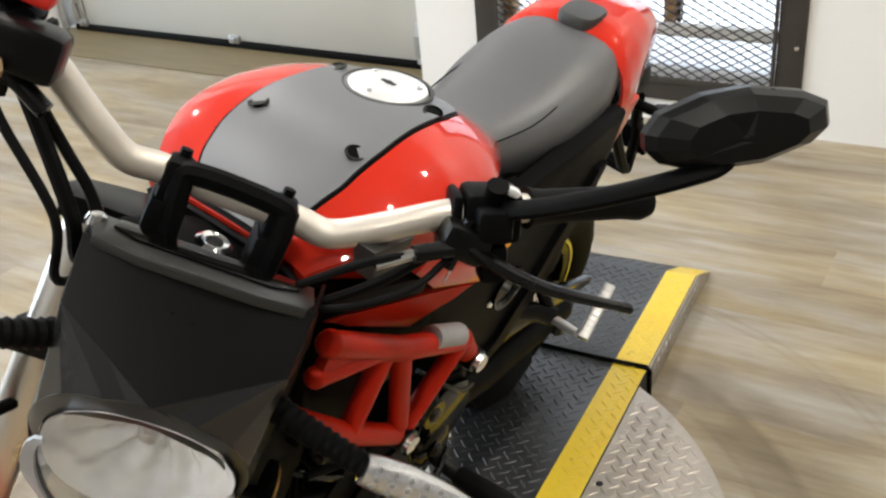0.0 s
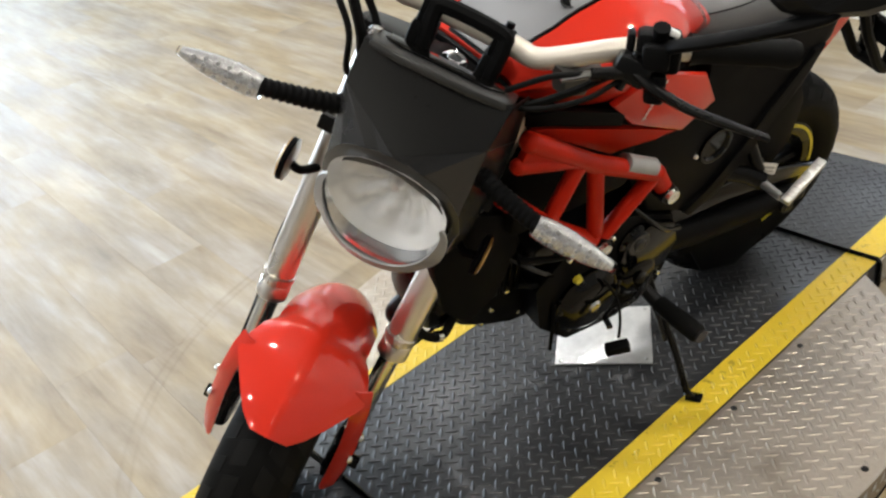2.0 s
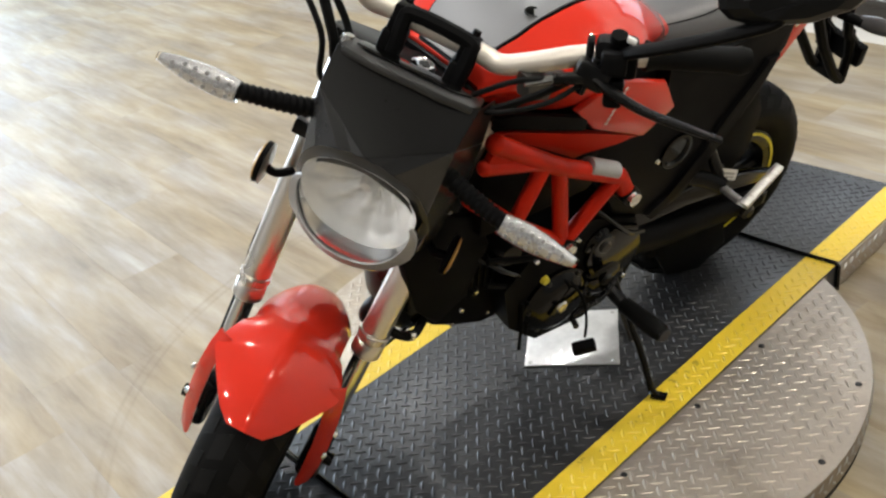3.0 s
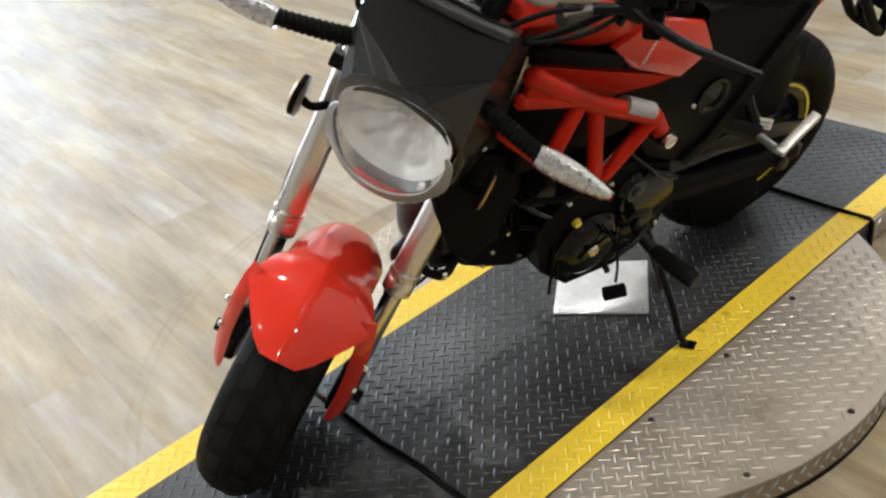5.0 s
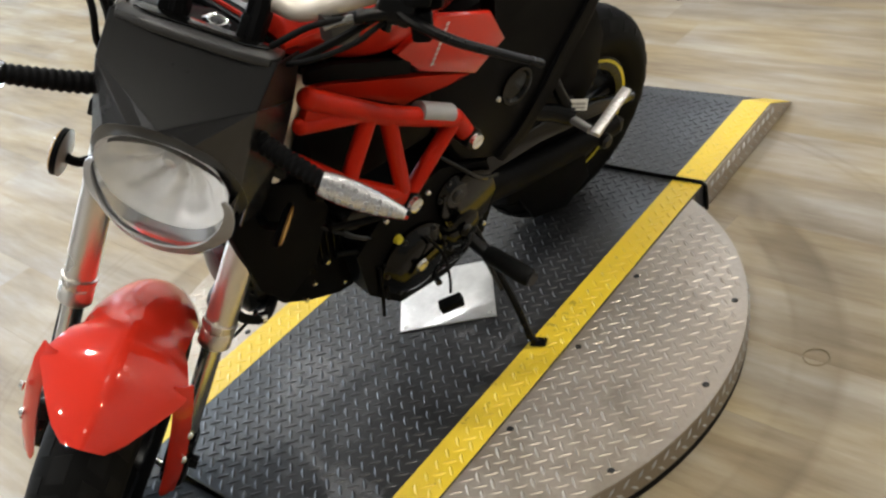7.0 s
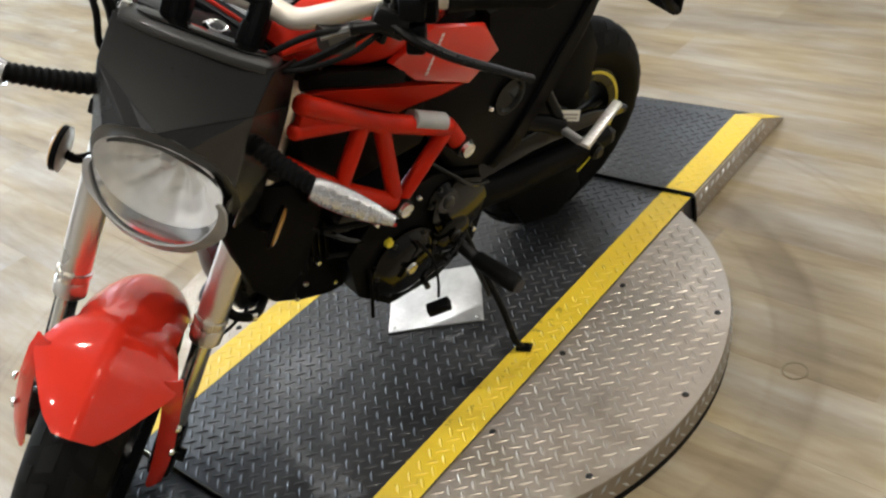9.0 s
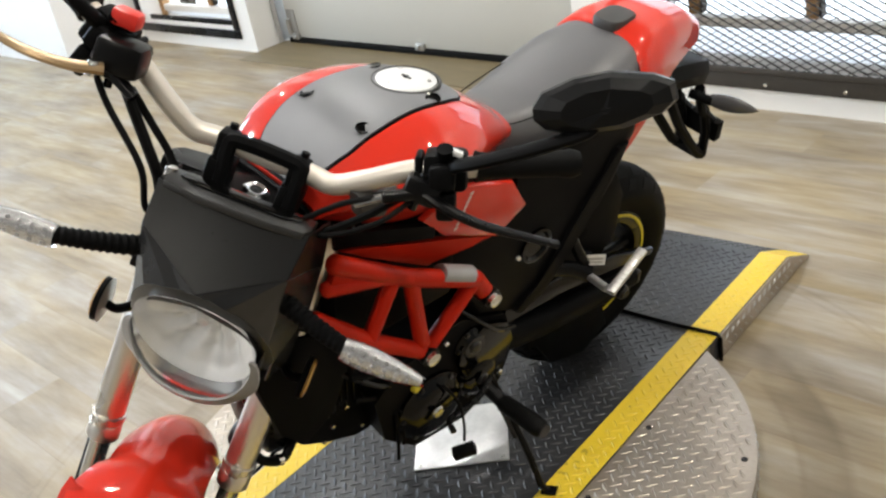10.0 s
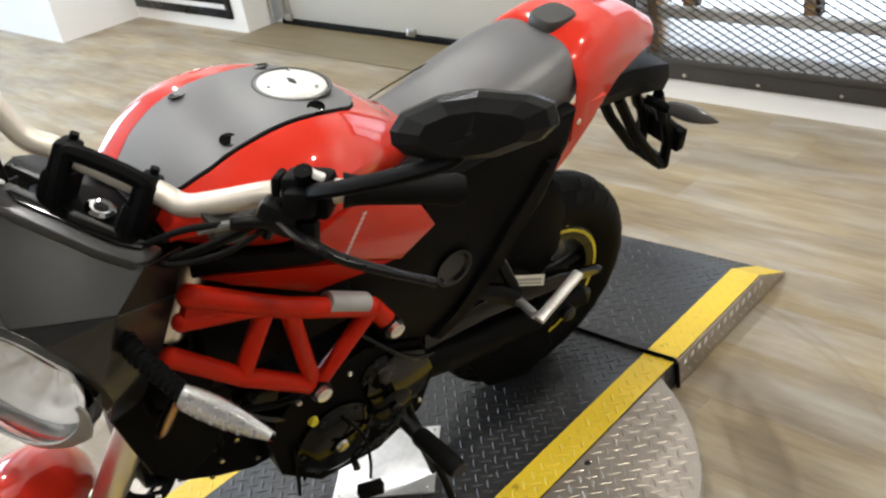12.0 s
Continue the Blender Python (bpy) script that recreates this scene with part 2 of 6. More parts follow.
    keep.inputs["From Min"].default_value, keep.inputs["From Max"].default_value = 0.40, 0.66
    keep.inputs["To Min"].default_value, keep.inputs["To Max"].default_value = 0.26, 0.95
    l.new(worn.outputs["Fac"], keep.inputs["Value"])
    soil.operation = "MULTIPLY"
    l.new(rings.outputs["Color"], soil.inputs[0])
    l.new(keep.outputs[0], soil.inputs[1])
    dirty = n.new("ShaderNodeMix")
    dirty.data_type = "RGBA"
    dirty.inputs["B"].default_value = (0.125, 0.088, 0.046, 1)
    soil.use_clamp = True
    l.new(soil.outputs[0], dirty.inputs["Factor"])
    hue, tone = n.new("ShaderNodeTexNoise"), n.new("ShaderNodeMapRange")
    hue.inputs["Scale"].default_value, hue.inputs["Detail"].default_value = 2.6, 4
    stretch = n.new("ShaderNodeMapping")
    stretch.inputs["Scale"].default_value = (0.7, 2.0, 1.0)
    l.new(moved.outputs[0], stretch.inputs["Vector"])
    l.new(stretch.outputs[0], hue.inputs["Vector"])
    tone.inputs["From Min"].default_value, tone.inputs["From Max"].default_value = 0.36, 0.64
    l.new(hue.outputs["Fac"], tone.inputs["Value"])
    tint, oak = n.new("ShaderNodeMix"), n.new("ShaderNodeMix")
    tint.data_type = oak.data_type = "RGBA"
    oak.blend_type = "MULTIPLY"
    tint.inputs["A"].default_value, tint.inputs["B"].default_value = (0.95, 1.0, 1.14, 1), (1.04, 1.0, 0.86, 1)
    oak.inputs["Factor"].default_value = 1.0
    l.new(tone.outputs[0], tint.inputs["Factor"])
    l.new(ramp.outputs["Color"], oak.inputs["A"])
    l.new(tint.outputs["Result"], oak.inputs["B"])
    l.new(oak.outputs["Result"], dirty.inputs["A"])
    l.new(dirty.outputs["Result"], b.inputs["Base Color"])
    mr = n.new("ShaderNodeMapRange")
    mr.inputs["To Min"].default_value, mr.inputs["To Max"].default_value = 0.42, 0.58
    l.new(outs[1], mr.inputs["Value"])
    l.new(mr.outputs[0], b.inputs["Roughness"])
    bp = n.new("ShaderNodeBump")
    bp.inputs["Strength"].default_value, bp.inputs["Distance"].default_value = 0.12, 0.001
    l.new(outs[2], bp.inputs["Height"])
    l.new(bp.outputs[0], b.inputs["Normal"])
    return mat


def specks(mat, colour, scale, cut, strength):
    """Scattered dark wear marks over a painted surface."""
    n, l = mat.node_tree.nodes, mat.node_tree.links
    b = n["Principled BSDF"]
    under = b.inputs["Base Color"].links[0].from_socket
    tc, small, broad = n.new("ShaderNodeTexCoord"), n.new("ShaderNodeTexNoise"), n.new("ShaderNodeTexNoise")
    small.inputs["Scale"].default_value, small.inputs["Detail"].default_value = scale, 5
    broad.inputs["Scale"].default_value, broad.inputs["Detail"].default_value = scale * 0.06, 3
    l.new(tc.outputs["Object"], small.inputs["Vector"])
    l.new(tc.outputs["Object"], broad.inputs["Vector"])
    both_, mask, mix = n.new("ShaderNodeMath"), n.new("ShaderNodeMapRange"), n.new("ShaderNodeMix")
    both_.operation = "MULTIPLY_ADD"
    both_.inputs[1].default_value = 0.55
    l.new(broad.outputs["Fac"], both_.inputs[0])
    l.new(small.outputs["Fac"], both_.inputs[2])
    mask.inputs["From Min"].default_value, mask.inputs["From Max"].default_value = cut, cut + 0.07
    mask.inputs["To Max"].default_value = strength
    l.new(both_.outputs[0], mask.inputs["Value"])
    mix.data_type = "RGBA"
    mix.inputs["B"].default_value = (*colour, 1)
    l.new(mask.outputs[0], mix.inputs["Factor"])
    l.new(under, mix.inputs["A"])
    l.new(mix.outputs["Result"], b.inputs["Base Color"])


M_FLOOR = wood_floor("laminate")
M_GAP = material("floor_joint", (0.18, 0.14, 0.10), 0.8, spread=0.2)
M_WALL = material("white_wall", (0.84, 0.83, 0.81), 0.55, spread=0.04, scale=1.5, bump=0.15, bump_scale=90)
# Ceiling and walls out of view, darkened so black parts mirror less light.
M_CEIL = material("dimmed_ceiling", (0.22, 0.22, 0.22), 0.8, spread=0.04, scale=2)
M_WALL_DIM = material("dimmed_wall", (0.36, 0.355, 0.35), 0.6, spread=0.05, scale=1.5, bump=0.15, bump_scale=90)
M_DOOR = material("door_panel", (0.52, 0.51, 0.465), 0.45, spread=0.04, scale=2, bump=0.1, bump_scale=150)
M_TREAD_BLACK = material("black_tread", (0.020, 0.0205, 0.0225), 0.40, spread=0.35, scale=6, rough_spread=0.08, bump=0.15, bump_scale=120)
M_TREAD_ALU = material("aluminium_tread", (0.43, 0.38, 0.325), 0.47, metal=0.8, spread=0.36, scale=2.6, rough_spread=0.10, bump=0.2, bump_scale=140)
M_YELLOW = material("yellow_paint", (0.71, 0.50, 0.03), 0.38, spread=0.14, scale=14, rough_spread=0.08, bump=0.15, bump_scale=90)
specks(M_YELLOW, (0.16, 0.11, 0.02), 90.0, 0.95, 0.55)
specks(M_TREAD_ALU, (0.26, 0.215, 0.155), 9.0, 0.80, 0.35)
M_RED = material("red_paint", (0.58, 0.026, 0.012), 0.34, spread=0.05, scale=4, coat=1.0, spec=0.05)
M_RED_FRAME = material("red_frame", (0.46, 0.014, 0.003), 0.42, spread=0.10, scale=12, coat=0.10, spec=0.10, bump=0.05)
M_GREY = material("grey_panel", (0.15, 0.153, 0.162), 0.46, metal=0.1, spread=0.05, scale=3, bump=0.04, bump_scale=900)
M_INSERT = material("dark_grey_insert", (0.036, 0.035, 0.033), 0.5, spread=0.1, scale=8)
M_SEAT = material("seat_vinyl", (0.098, 0.098, 0.103), 0.38, spread=0.10, scale=8, bump=0.35, bump_scale=420)
M_BLACK = material("black_plastic", (0.0035, 0.0035, 0.0038), 0.50, spread=0.15, scale=10, rough_spread=0.06, bump=0.12, bump_scale=500, spec=0.05)
M_DASH = material("dash_plastic", (0.020, 0.020, 0.0195), 0.34, spread=0.15, scale=12, bump=0.1, bump_scale=500)
M_COWL = material("cowl_plastic", (0.006, 0.006, 0.0062), 0.30, spread=0.12, scale=8, rough_spread=0.05, bump=0.08, bump_scale=600, spec=0.13)
M_CHEEK = material("glossy_cowl_plastic", (0.014, 0.014, 0.0145), 0.24, spread=0.12, scale=8, rough_spread=0.04, bump=0.06, bump_scale=600, spec=0.6)
M_SATIN = material("satin_black", (0.003, 0.003, 0.0032), 0.28, spread=0.15, scale=10, rough_spread=0.06, spec=0.18)
M_GLOSS = material("gloss_black", (0.002, 0.002, 0.002), 0.12, spread=0.1, spec=0.24)
M_RUBBER = material("rubber", (0.0045, 0.0045, 0.0045), 0.6, spread=0.25, scale=12, bump=0.2, bump_scale=300, spec=0.08)
M_TYRE = material("dusty_tread", (0.0055, 0.0055, 0.0055), 0.62, spread=0.3, scale=14, bump=0.2, bump_scale=300, spec=0.12)
M_ALU = material("brushed_aluminium", (0.76, 0.72, 0.66), 0.30, metal=1.0, spread=0.05, scale=6, rough_spread=0.05)
M_BAR = material("anodised_bar", (0.66, 0.61, 0.54), 0.40, metal=0.55, spread=0.05, scale=12, rough_spread=0.05)
M_STEEL = material("bright_steel", (0.72, 0.71, 0.69), 0.22, metal=1.0, spread=0.08, scale=20)
M_CAP = material("brushed_cap", (0.78, 0.78, 0.78), 0.38, metal=0.5, spread=0.06, scale=30)
M_CHROME = material("chrome", (0.85, 0.85, 0.85), 0.06, metal=1.0)
M_ALUPAINT = material("silver_sheet", (0.72, 0.72, 0.72), 0.30, metal=0.6, spread=0.38, scale=26, bump=1.0, bump_scale=90)
M_DARK = material("dark_metal", (0.010, 0.010, 0.0105), 0.40, metal=0.3, spread=0.25, scale=9, bump=0.15)
M_IRON = material("weathered_iron", (0.055, 0.05, 0.045), 0.5, metal=0.3, spread=0.3, scale=7, bump=0.25, bump_scale=80)
M_WOOD = material("window_wood", (0.40, 0.23, 0.10), 0.5, spread=0.2, scale=4, stretch=(6, 6, 1))
M_LENS = glass("clear_lens", (0.98, 0.985, 0.985), 0.02, 1.13)
M_GLASS = glass("window_glass", (1, 1, 1), 0.0)
M_FROST = glass("milky_glass", (0.80, 0.82, 0.84), 0.35)
M_RAIL = material("pale_rail", (0.78, 0.75, 0.70), 0.5, spread=0.15, scale=5, stretch=(1, 6, 6))
M_BRONZE = material("bronze_anodised", (0.36, 0.25, 0.14), 0.35, metal=0.7, spread=0.1, scale=20)
M_SKIRT = material("dirty_tread", (0.28, 0.235, 0.18), 0.42, metal=0.65, spread=0.35, scale=9, rough_spread=0.12, bump=0.2, bump_scale=140)
M_AMBER = material("amber", (0.50, 0.27, 0.08), 0.2, coat=0.8)
M_WHITE = material("white_label", (0.75, 0.75, 0.74), 0.4, spread=0.05)
M_GREYLABEL = material("grey_label", (0.30, 0.30, 0.30), 0.45, spread=0.15, scale=60)
M_RIMYEL = material("yellow_stripe", (0.65, 0.55, 0.03), 0.35)
M_KILL = material("red_switch", (0.65, 0.03, 0.02), 0.35)
M_OUT = glow("daylight", (0.82, 0.90, 1.0), 2.0)
# Dark olive: painted shade on the recess floor, also the worn ring mark.
M_SHADED_WORN = material("shaded_and_worn_wood", (0.165, 0.128, 0.068), 0.42, spread=0.45, scale=4, stretch=(1, 5, 1), bump=0.15, bump_scale=30)
M_STEELDULL = material("galvanised", (0.50, 0.50, 0.49), 0.42, metal=0.9, spread=0.2, scale=30)
# Pale mottled base colour paints in the reflections of the chromed bowl.
M_REFLECT = material("reflector_chrome", (0.97, 0.97, 0.97), 0.20, metal=0.22, spread=0.38, scale=20, bump=0.5, bump_scale=60)
M_BEZEL = material("lamp_bezel", (0.66, 0.66, 0.67), 0.14, metal=0.9, spread=0.15, scale=25)
M_TRIM = material("grey_trim", (0.27, 0.27, 0.272), 0.36, spread=0.1, scale=20)
M_LED = material("silver_board", (0.60, 0.60, 0.61), 0.22, metal=0.75, spread=0.12, scale=60)
M_SMOKE = material("smoked_plastic", (0.09, 0.09, 0.095), 0.2, spread=0.1, coat=0.5)
M_SILVERPLASTIC = material("silver_plastic", (0.62, 0.62, 0.62), 0.28, metal=0.7)
M_PINK = material("pale_mark", (0.70, 0.55, 0.52), 0.5, spread=0.1)
M_LAMP = glow("lamp_glow", (1.0, 0.93, 0.82), 14.0)


# ---- the room ----
def structure(name, bm, mat, label, m=ROOM):
    return tagged(link(name, bm, mat, None, False, m), label, name.split("_")[0], "", "structure")


WIN2 = (-0.72, 0.385, 0.11, 2.0)      # grilled window
WIN1 = (-4.56, -3.49, 0.10, 1.9)      # far window
bm = bmesh.new()
for lo, hi in (
    ((-4.62, 0, 0), (WIN1[0], 0.3, CEIL)), ((WIN1[1], 0, 0), (-3.34, 0.3, CEIL)),
    ((WIN1[0], 0, 0), (WIN1[1], 0.3, WIN1[2])), ((WIN1[0], 0, WIN1[3]), (WIN1[1], 0.3, CEIL)),
    ((-3.34, 0, 2.5), (-1.02, 0.3, CEIL)),
    ((-1.02, 0, 0), (WIN2[0], 0.3, CEIL)), ((WIN2[0], 0, 0), (WIN2[1], 0.3, WIN2[2])),
    ((WIN2[0], 0, WIN2[3]), (WIN2[1], 0.3, CEIL)), ((WIN2[1], 0, 0), (5.2, 0.3, CEIL))):
    add_box(bm, lo, hi)
structure("wall_north", bm, M_WALL, "white painted wall with a recessed door and two windows")
structure("wall_pier", box((-6.6, -0.55, 0), (-4.62, 0.3, CEIL)), M_WALL, "white boxed-out wall pier beside the window")
# These unseen walls and the ceiling are toned grey to cut bounced light.
bm = bmesh.new()
for lo, hi in (((-6.9, -8.0, 0), (-6.6, -4.85, CEIL)), ((-6.9, -0.95, 0), (-6.6, 0.3, CEIL)), ((-6.9, -4.85, 0), (-6.6, -0.95, 0.72)), ((-6.9, -4.85, 2.78), (-6.6, -0.95, CEIL))):
    add_box(bm, lo, hi)
structure("wall_west", bm, M_WALL_DIM, "wall out of view with a wide shop window, greyed to weaken its reflection")
structure("wall_east", box((5.2, -8.0, 0), (5.5, 0.3, CEIL)), M_WALL_DIM, "plain wall out of view, greyed to weaken its reflection")
structure("wall_south", box((-6.9, -8.3, 0), (5.5, -8.0, CEIL)), M_WALL_DIM, "plain wall out of view, greyed to weaken its reflection")
structure("ceiling", box((-6.9, -8.3, CEIL), (5.5, 0.6, CEIL + 0.15)), M_CEIL, "ceiling out of view, greyed to weaken its reflection")
shop = tagged(empty("window_3", ROOM), "wide shop window in a plain white frame", "window", "", "structure")
for lo, hi in (((-6.85, -4.85, 0.72), (-6.75, -4.79, 2.78)), ((-6.85, -1.01, 0.72), (-6.75, -0.95, 2.78)), ((-6.85, -4.79, 0.72), (-6.75, -1.01, 0.78)), ((-6.85, -4.79, 2.72), (-6.75, -1.01, 2.78)), ((-6.85, -2.93, 0.78), (-6.75, -2.87, 2.72))):
    part("window_frame", box(lo, hi, 0.004), M_WALL, shop)
for v0, v1 in ((-4.79, -2.93), (-2.87, -1.01)):
    part("pane", box((-6.803, v0, 0.78), (-6.797, v1, 2.72)), M_GLASS, shop).visible_shadow = False
structure("backdrop_3", box((-7.6, -6.0, 0.0), (-7.59, 0.2, 3.6)), M_OUT, "bright overcast daylight outside the window")
floor = structure("floor", box((-6.9, -8.3, -0.12), (5.5, 0.6, -0.004)), M_GAP, "pale oak laminate plank floor")
# Thin strip that paints the door recess's shade onto the plank floor.
structure("threshold", box((-3.34, -0.14, 0.001), (-1.02, 0.2, 0.006), 0.002), M_SHADED_WORN, "floor in the door recess, its shade painted as a dark olive strip")


def sectional_door():
    """Cream overhead door in the recess: panels, black seal, brackets, tracks."""
    door = tagged(empty("door_1", ROOM), "closed cream overhead garage door with a black bottom seal", "door", "", "structure")
    for k in range(5):
        part("panel", box((-3.27, 0.2, 0.035 + 0.49 * k), (-1.06, 0.245, 0.035 + 0.49 * k + 0.485), 0.006), M_DOOR, door)
    part("bottom_seal", box((-3.27, 0.185, 0.003), (-1.06, 0.24, 0.034), 0.006), M_RUBBER, door, "black rubber seal")
    for u in (-3.2, -2.17, -1.13):
        bm = bmesh.new()
        add_box(bm, (u - 0.03, 0.178, 0.028), (u + 0.03, 0.2, 0.065), 0.004)
        add_box(bm, (u - 0.012, 0.165, 0.036), (u + 0.012, 0.18, 0.056), 0.003)
        part("bracket", bm, M_STEELDULL, door, "dull steel bracket")
    for u, s in ((-3.2, 1), (-1.12, -1)):
        bm = bmesh.new()
        add_box(bm, (u - 0.045, 0.188, 0.05), (u + 0.02, 0.2, 0.2), 0.003)
        add_tube(bm, [(u - 0.03, 0.18, 0.06), (u - 0.03, 0.18, 0.15)], 0.014)
        part("corner_plate", bm, M_STEELDULL, door, "galvanised corner plate with a roller")
        bm = bmesh.new()
        add_box(bm, (u - s * 0.12, 0.15, 0.02), (u - s * 0.115, 0.24, 2.4))
        add_box(bm, (u - s * 0.12, 0.15, 0.02), (u - s * 0.08, 0.155, 2.4))
        for k in range(8):
            add_tube(bm, [(u - s * 0.1, 0.152, 0.06 + 0.3 * k), (u - s * 0.1, 0.142, 0.06 + 0.3 * k)], 0.008, 8)
        part("track", bm, M_STEELDULL, door, "galvanised door track")


def window_frame(win, rail, mullions, name, label):
    """Timber window set back in its opening, with a low rail, mullions and panes."""
    u0, u1, z0, z1 = win
    w = tagged(empty(name, ROOM), label, "window", "", "structure")
    bm = bmesh.new()
    for lo, hi in (((u0, 0.14, z0), (u0 + 0.04, 0.2, z1)), ((u1 - 0.04, 0.14, z0), (u1, 0.2, z1)), ((u0 + 0.04, 0.14, z1 - 0.04), (u1 - 0.04, 0.2, z1)),):
        add_box(bm, lo, hi, 0.004)
    part("window_frame", bm, M_WOOD, w, "brown timber frame")
    part("bottom_rail", box((u0 + 0.04, 0.14, z0 + 0.005), (u1 - 0.04, 0.2, z0 + 0.03), 0.004), M_WALL, w, "white bottom rail")
    part("rail", box((u0 + 0.04, 0.145, rail), (u1 - 0.04, 0.195, rail + 0.04), 0.004), M_RAIL, w, "pale weathered rail")
    edges = [u0 + 0.04] + list(mullions) + [u1 - 0.04]
    for u in mullions:
        part("mullion", box((u - 0.022, 0.142, rail + 0.05), (u + 0.022, 0.198, z1 - 0.04), 0.004), M_WOOD, w, "brown timber mullion")
        part("sash_bar", box((u + 0.025, 0.15, rail + 0.05), (u + 0.035, 0.19, z1 - 0.04), 0.003), M_IRON, w, "dark metal sash edge")
    for a, b in zip(edges, edges[1:]):
        p = part("pane", box((a, 0.168, rail + 0.05), (b, 0.172, z1 - 0.04)), M_GLASS, w)
        p.visible_shadow = False
    p = part("lower_pane", box((u0 + 0.04, 0.165, z0 + 0.03), (u1 - 0.04, 0.172, rail)), M_FROST, w, "milky lower pane")
    p.visible_shadow = False
    part("window_sill", box((u0, 0.0, z0 - 0.002), (u1, 0.14, z0 + 0.004), 0.002), M_WALL, w, "white sill board")
    return w


def security_grille():
    """Angle-iron frame bolted to the wall, filled with expanded metal."""
    g = tagged(empty("window_grille", ROOM), "dark expanded-metal security grille bolted over the window", "grille")
    u0, u1, z0, z1 = -0.755, 0.415, 0.08, 2.05
    bars = (((u0, -0.014, z0), (u1, -0.002, z0 + 0.075)), ((u0, -0.014, z1 - 0.075), (u1, -0.002, z1)),
            ((u0, -0.0142, z0 + 0.076), (u0 + 0.085, -0.002, z1 - 0.076)), ((u1 - 0.085, -0.0142, z0 + 0.076), (u1, -0.002, z1 - 0.076)))
    for lo, hi in bars:
        part("frame_bar", box(lo, hi, 0.003), M_IRON, g)
    for lo, hi in (((u0 + 0.08, -0.022, z0 + 0.06), (u1 - 0.08, -0.0145, z0 + 0.085)), ((u1 - 0.098, -0.022, z0 + 0.086), (u1 - 0.085, -0.0145, z1 - 0.08)), ((u0 + 0.085, -0.022, z0 + 0.086), (u0 + 0.098, -0.0145, z1 - 0.08))):
        part("inner_lip", box(lo, hi, 0.002), M_IRON, g)
    for u in (-0.465, -0.173, 0.12, 0.40):
        part("bolt", lathe([(0, 0.007), (0.006, 0.006), (0.0085, 0.003), (0.009, 0)], 12, pose(u, -0.015, z0 + 0.022, 90, 0, 0)), M_STEEL, g)
    for k in range(5):
        part("bolt", lathe([(0, 0.007), (0.006, 0.006), (0.0085, 0.003), (0.009, 0)], 12, pose(u1 - 0.025, -0.015, 0.30 + 0.36 * k, 90, 0, 0)), M_STEEL, g)
    # expanded metal: zigzag strands joined at their knuckles
    bm = bmesh.new()
    du, dz = 0.052, 0.027
    cols, rows = int((u1 - u0 - 0.17) / du) + 1, int((z1 - z0 - 0.15) / dz) + 1
    for r in range(rows):
        for c in range(cols):
            u, z = u0 + 0.085 + du * c, z0 + 0.075 + dz * r
            for a, b in (((u, z), (u + du / 2, z + dz / 2)), ((u + du / 2, z + dz / 2), (u + du, z))):
                for up in (0, 1):
                    p, q = (a, b) if not up else ((a[0], 2 * (z + dz / 2) - a[1]), (b[0], 2 * (z + dz / 2) - b[1]))
                    t = 0.0013
                    f0, f1 = -0.012, -0.007
                    vs = [bm.verts.new((p[0], f0, p[1] - t)), bm.verts.new((q[0], f0, q[1] - t)), bm.verts.new((q[0], f1, q[1] + t)), bm.verts.new((p[0], f1, p[1] + t))]
                    vb = [bm.verts.new((v.co.x, v.co.y + 0.002, v.co.z + 0.0005)) for v in vs]
                    bm.faces.new(vs)
                    bm.faces.new(vb[::-1])
                    for k in range(4):
                        bm.faces.new((vs[k], vb[k], vb[(k + 1) % 4], vs[(k + 1) % 4]))
    mesh = link("expanded_metal", bm, M_IRON, g, False)
    mesh["kind"] = "stuff"
    # lock box seen through the mesh
    lb = tagged(empty("lock_box", ROOM), "dark metal lock box inside the window opening", "box")
    part("case", box((-0.66, 0.03, 0.40), (-0.545, 0.09, 0.56), 0.006), M_IRON, lb)
    part("hasp", tube(smooth_path([(-0.69, 0.05, 0.40), (-0.70, 0.05, 0.46), (-0.675, 0.05, 0.49), (-0.66, 0.05, 0.48)], 4), 0.006, 8), M_STEELDULL, lb)
    part("shelf", box((-0.7, 0.025, 0.385), (-0.53, 0.10, 0.397), 0.002), M_IRON, lb)


def far_grille():
    """Black metal trim frame round the far window."""
    g = tagged(empty("window_trim", ROOM), "black metal trim frame round the far window", "window trim")
    u0, u1, z0, z1 = -4.6, -3.46, 0.075, 1.95
    for lo, hi in (((u0, -0.016, z0), (u1, -0.002, z0 + 0.05)), ((u0, -0.016, z1 - 0.05), (u1, -0.002, z1)), ((u0, -0.0162, z0 + 0.051), (u0 + 0.05, -0.002, z1 - 0.051)), ((u1 - 0.05, -0.0162, z0 + 0.051), (u1, -0.002, z1 - 0.051))):
        part("trim_bar", box(lo, hi, 0.003), M_SATIN, g)
    for lo, hi in (((u0 + 0.06, 0.04, z0 + 0.06), (u1 - 0.09, 0.06, z0 + 0.09)), ((u1 - 0.13, 0.04, z0 + 0.091), (u1 - 0.1, 0.06, z1 - 0.1))):
        part("inner_frame", box(lo, hi, 0.003), M_SATIN, g)


for name, (u0, u1, z0, z1) in (("backdrop_1", WIN1), ("backdrop_2", WIN2)):
    structure(name, box((u0 - 0.9, 0.95, -0.6), (u1 + 0.9, 0.96, z1 + 0.9)), M_OUT, "bright overcast daylight outside the window")
sectional_door()
window_frame(WIN2, 0.25, (-0.545, -0.075), "window_2", "timber window with bright daylight behind a security grille")
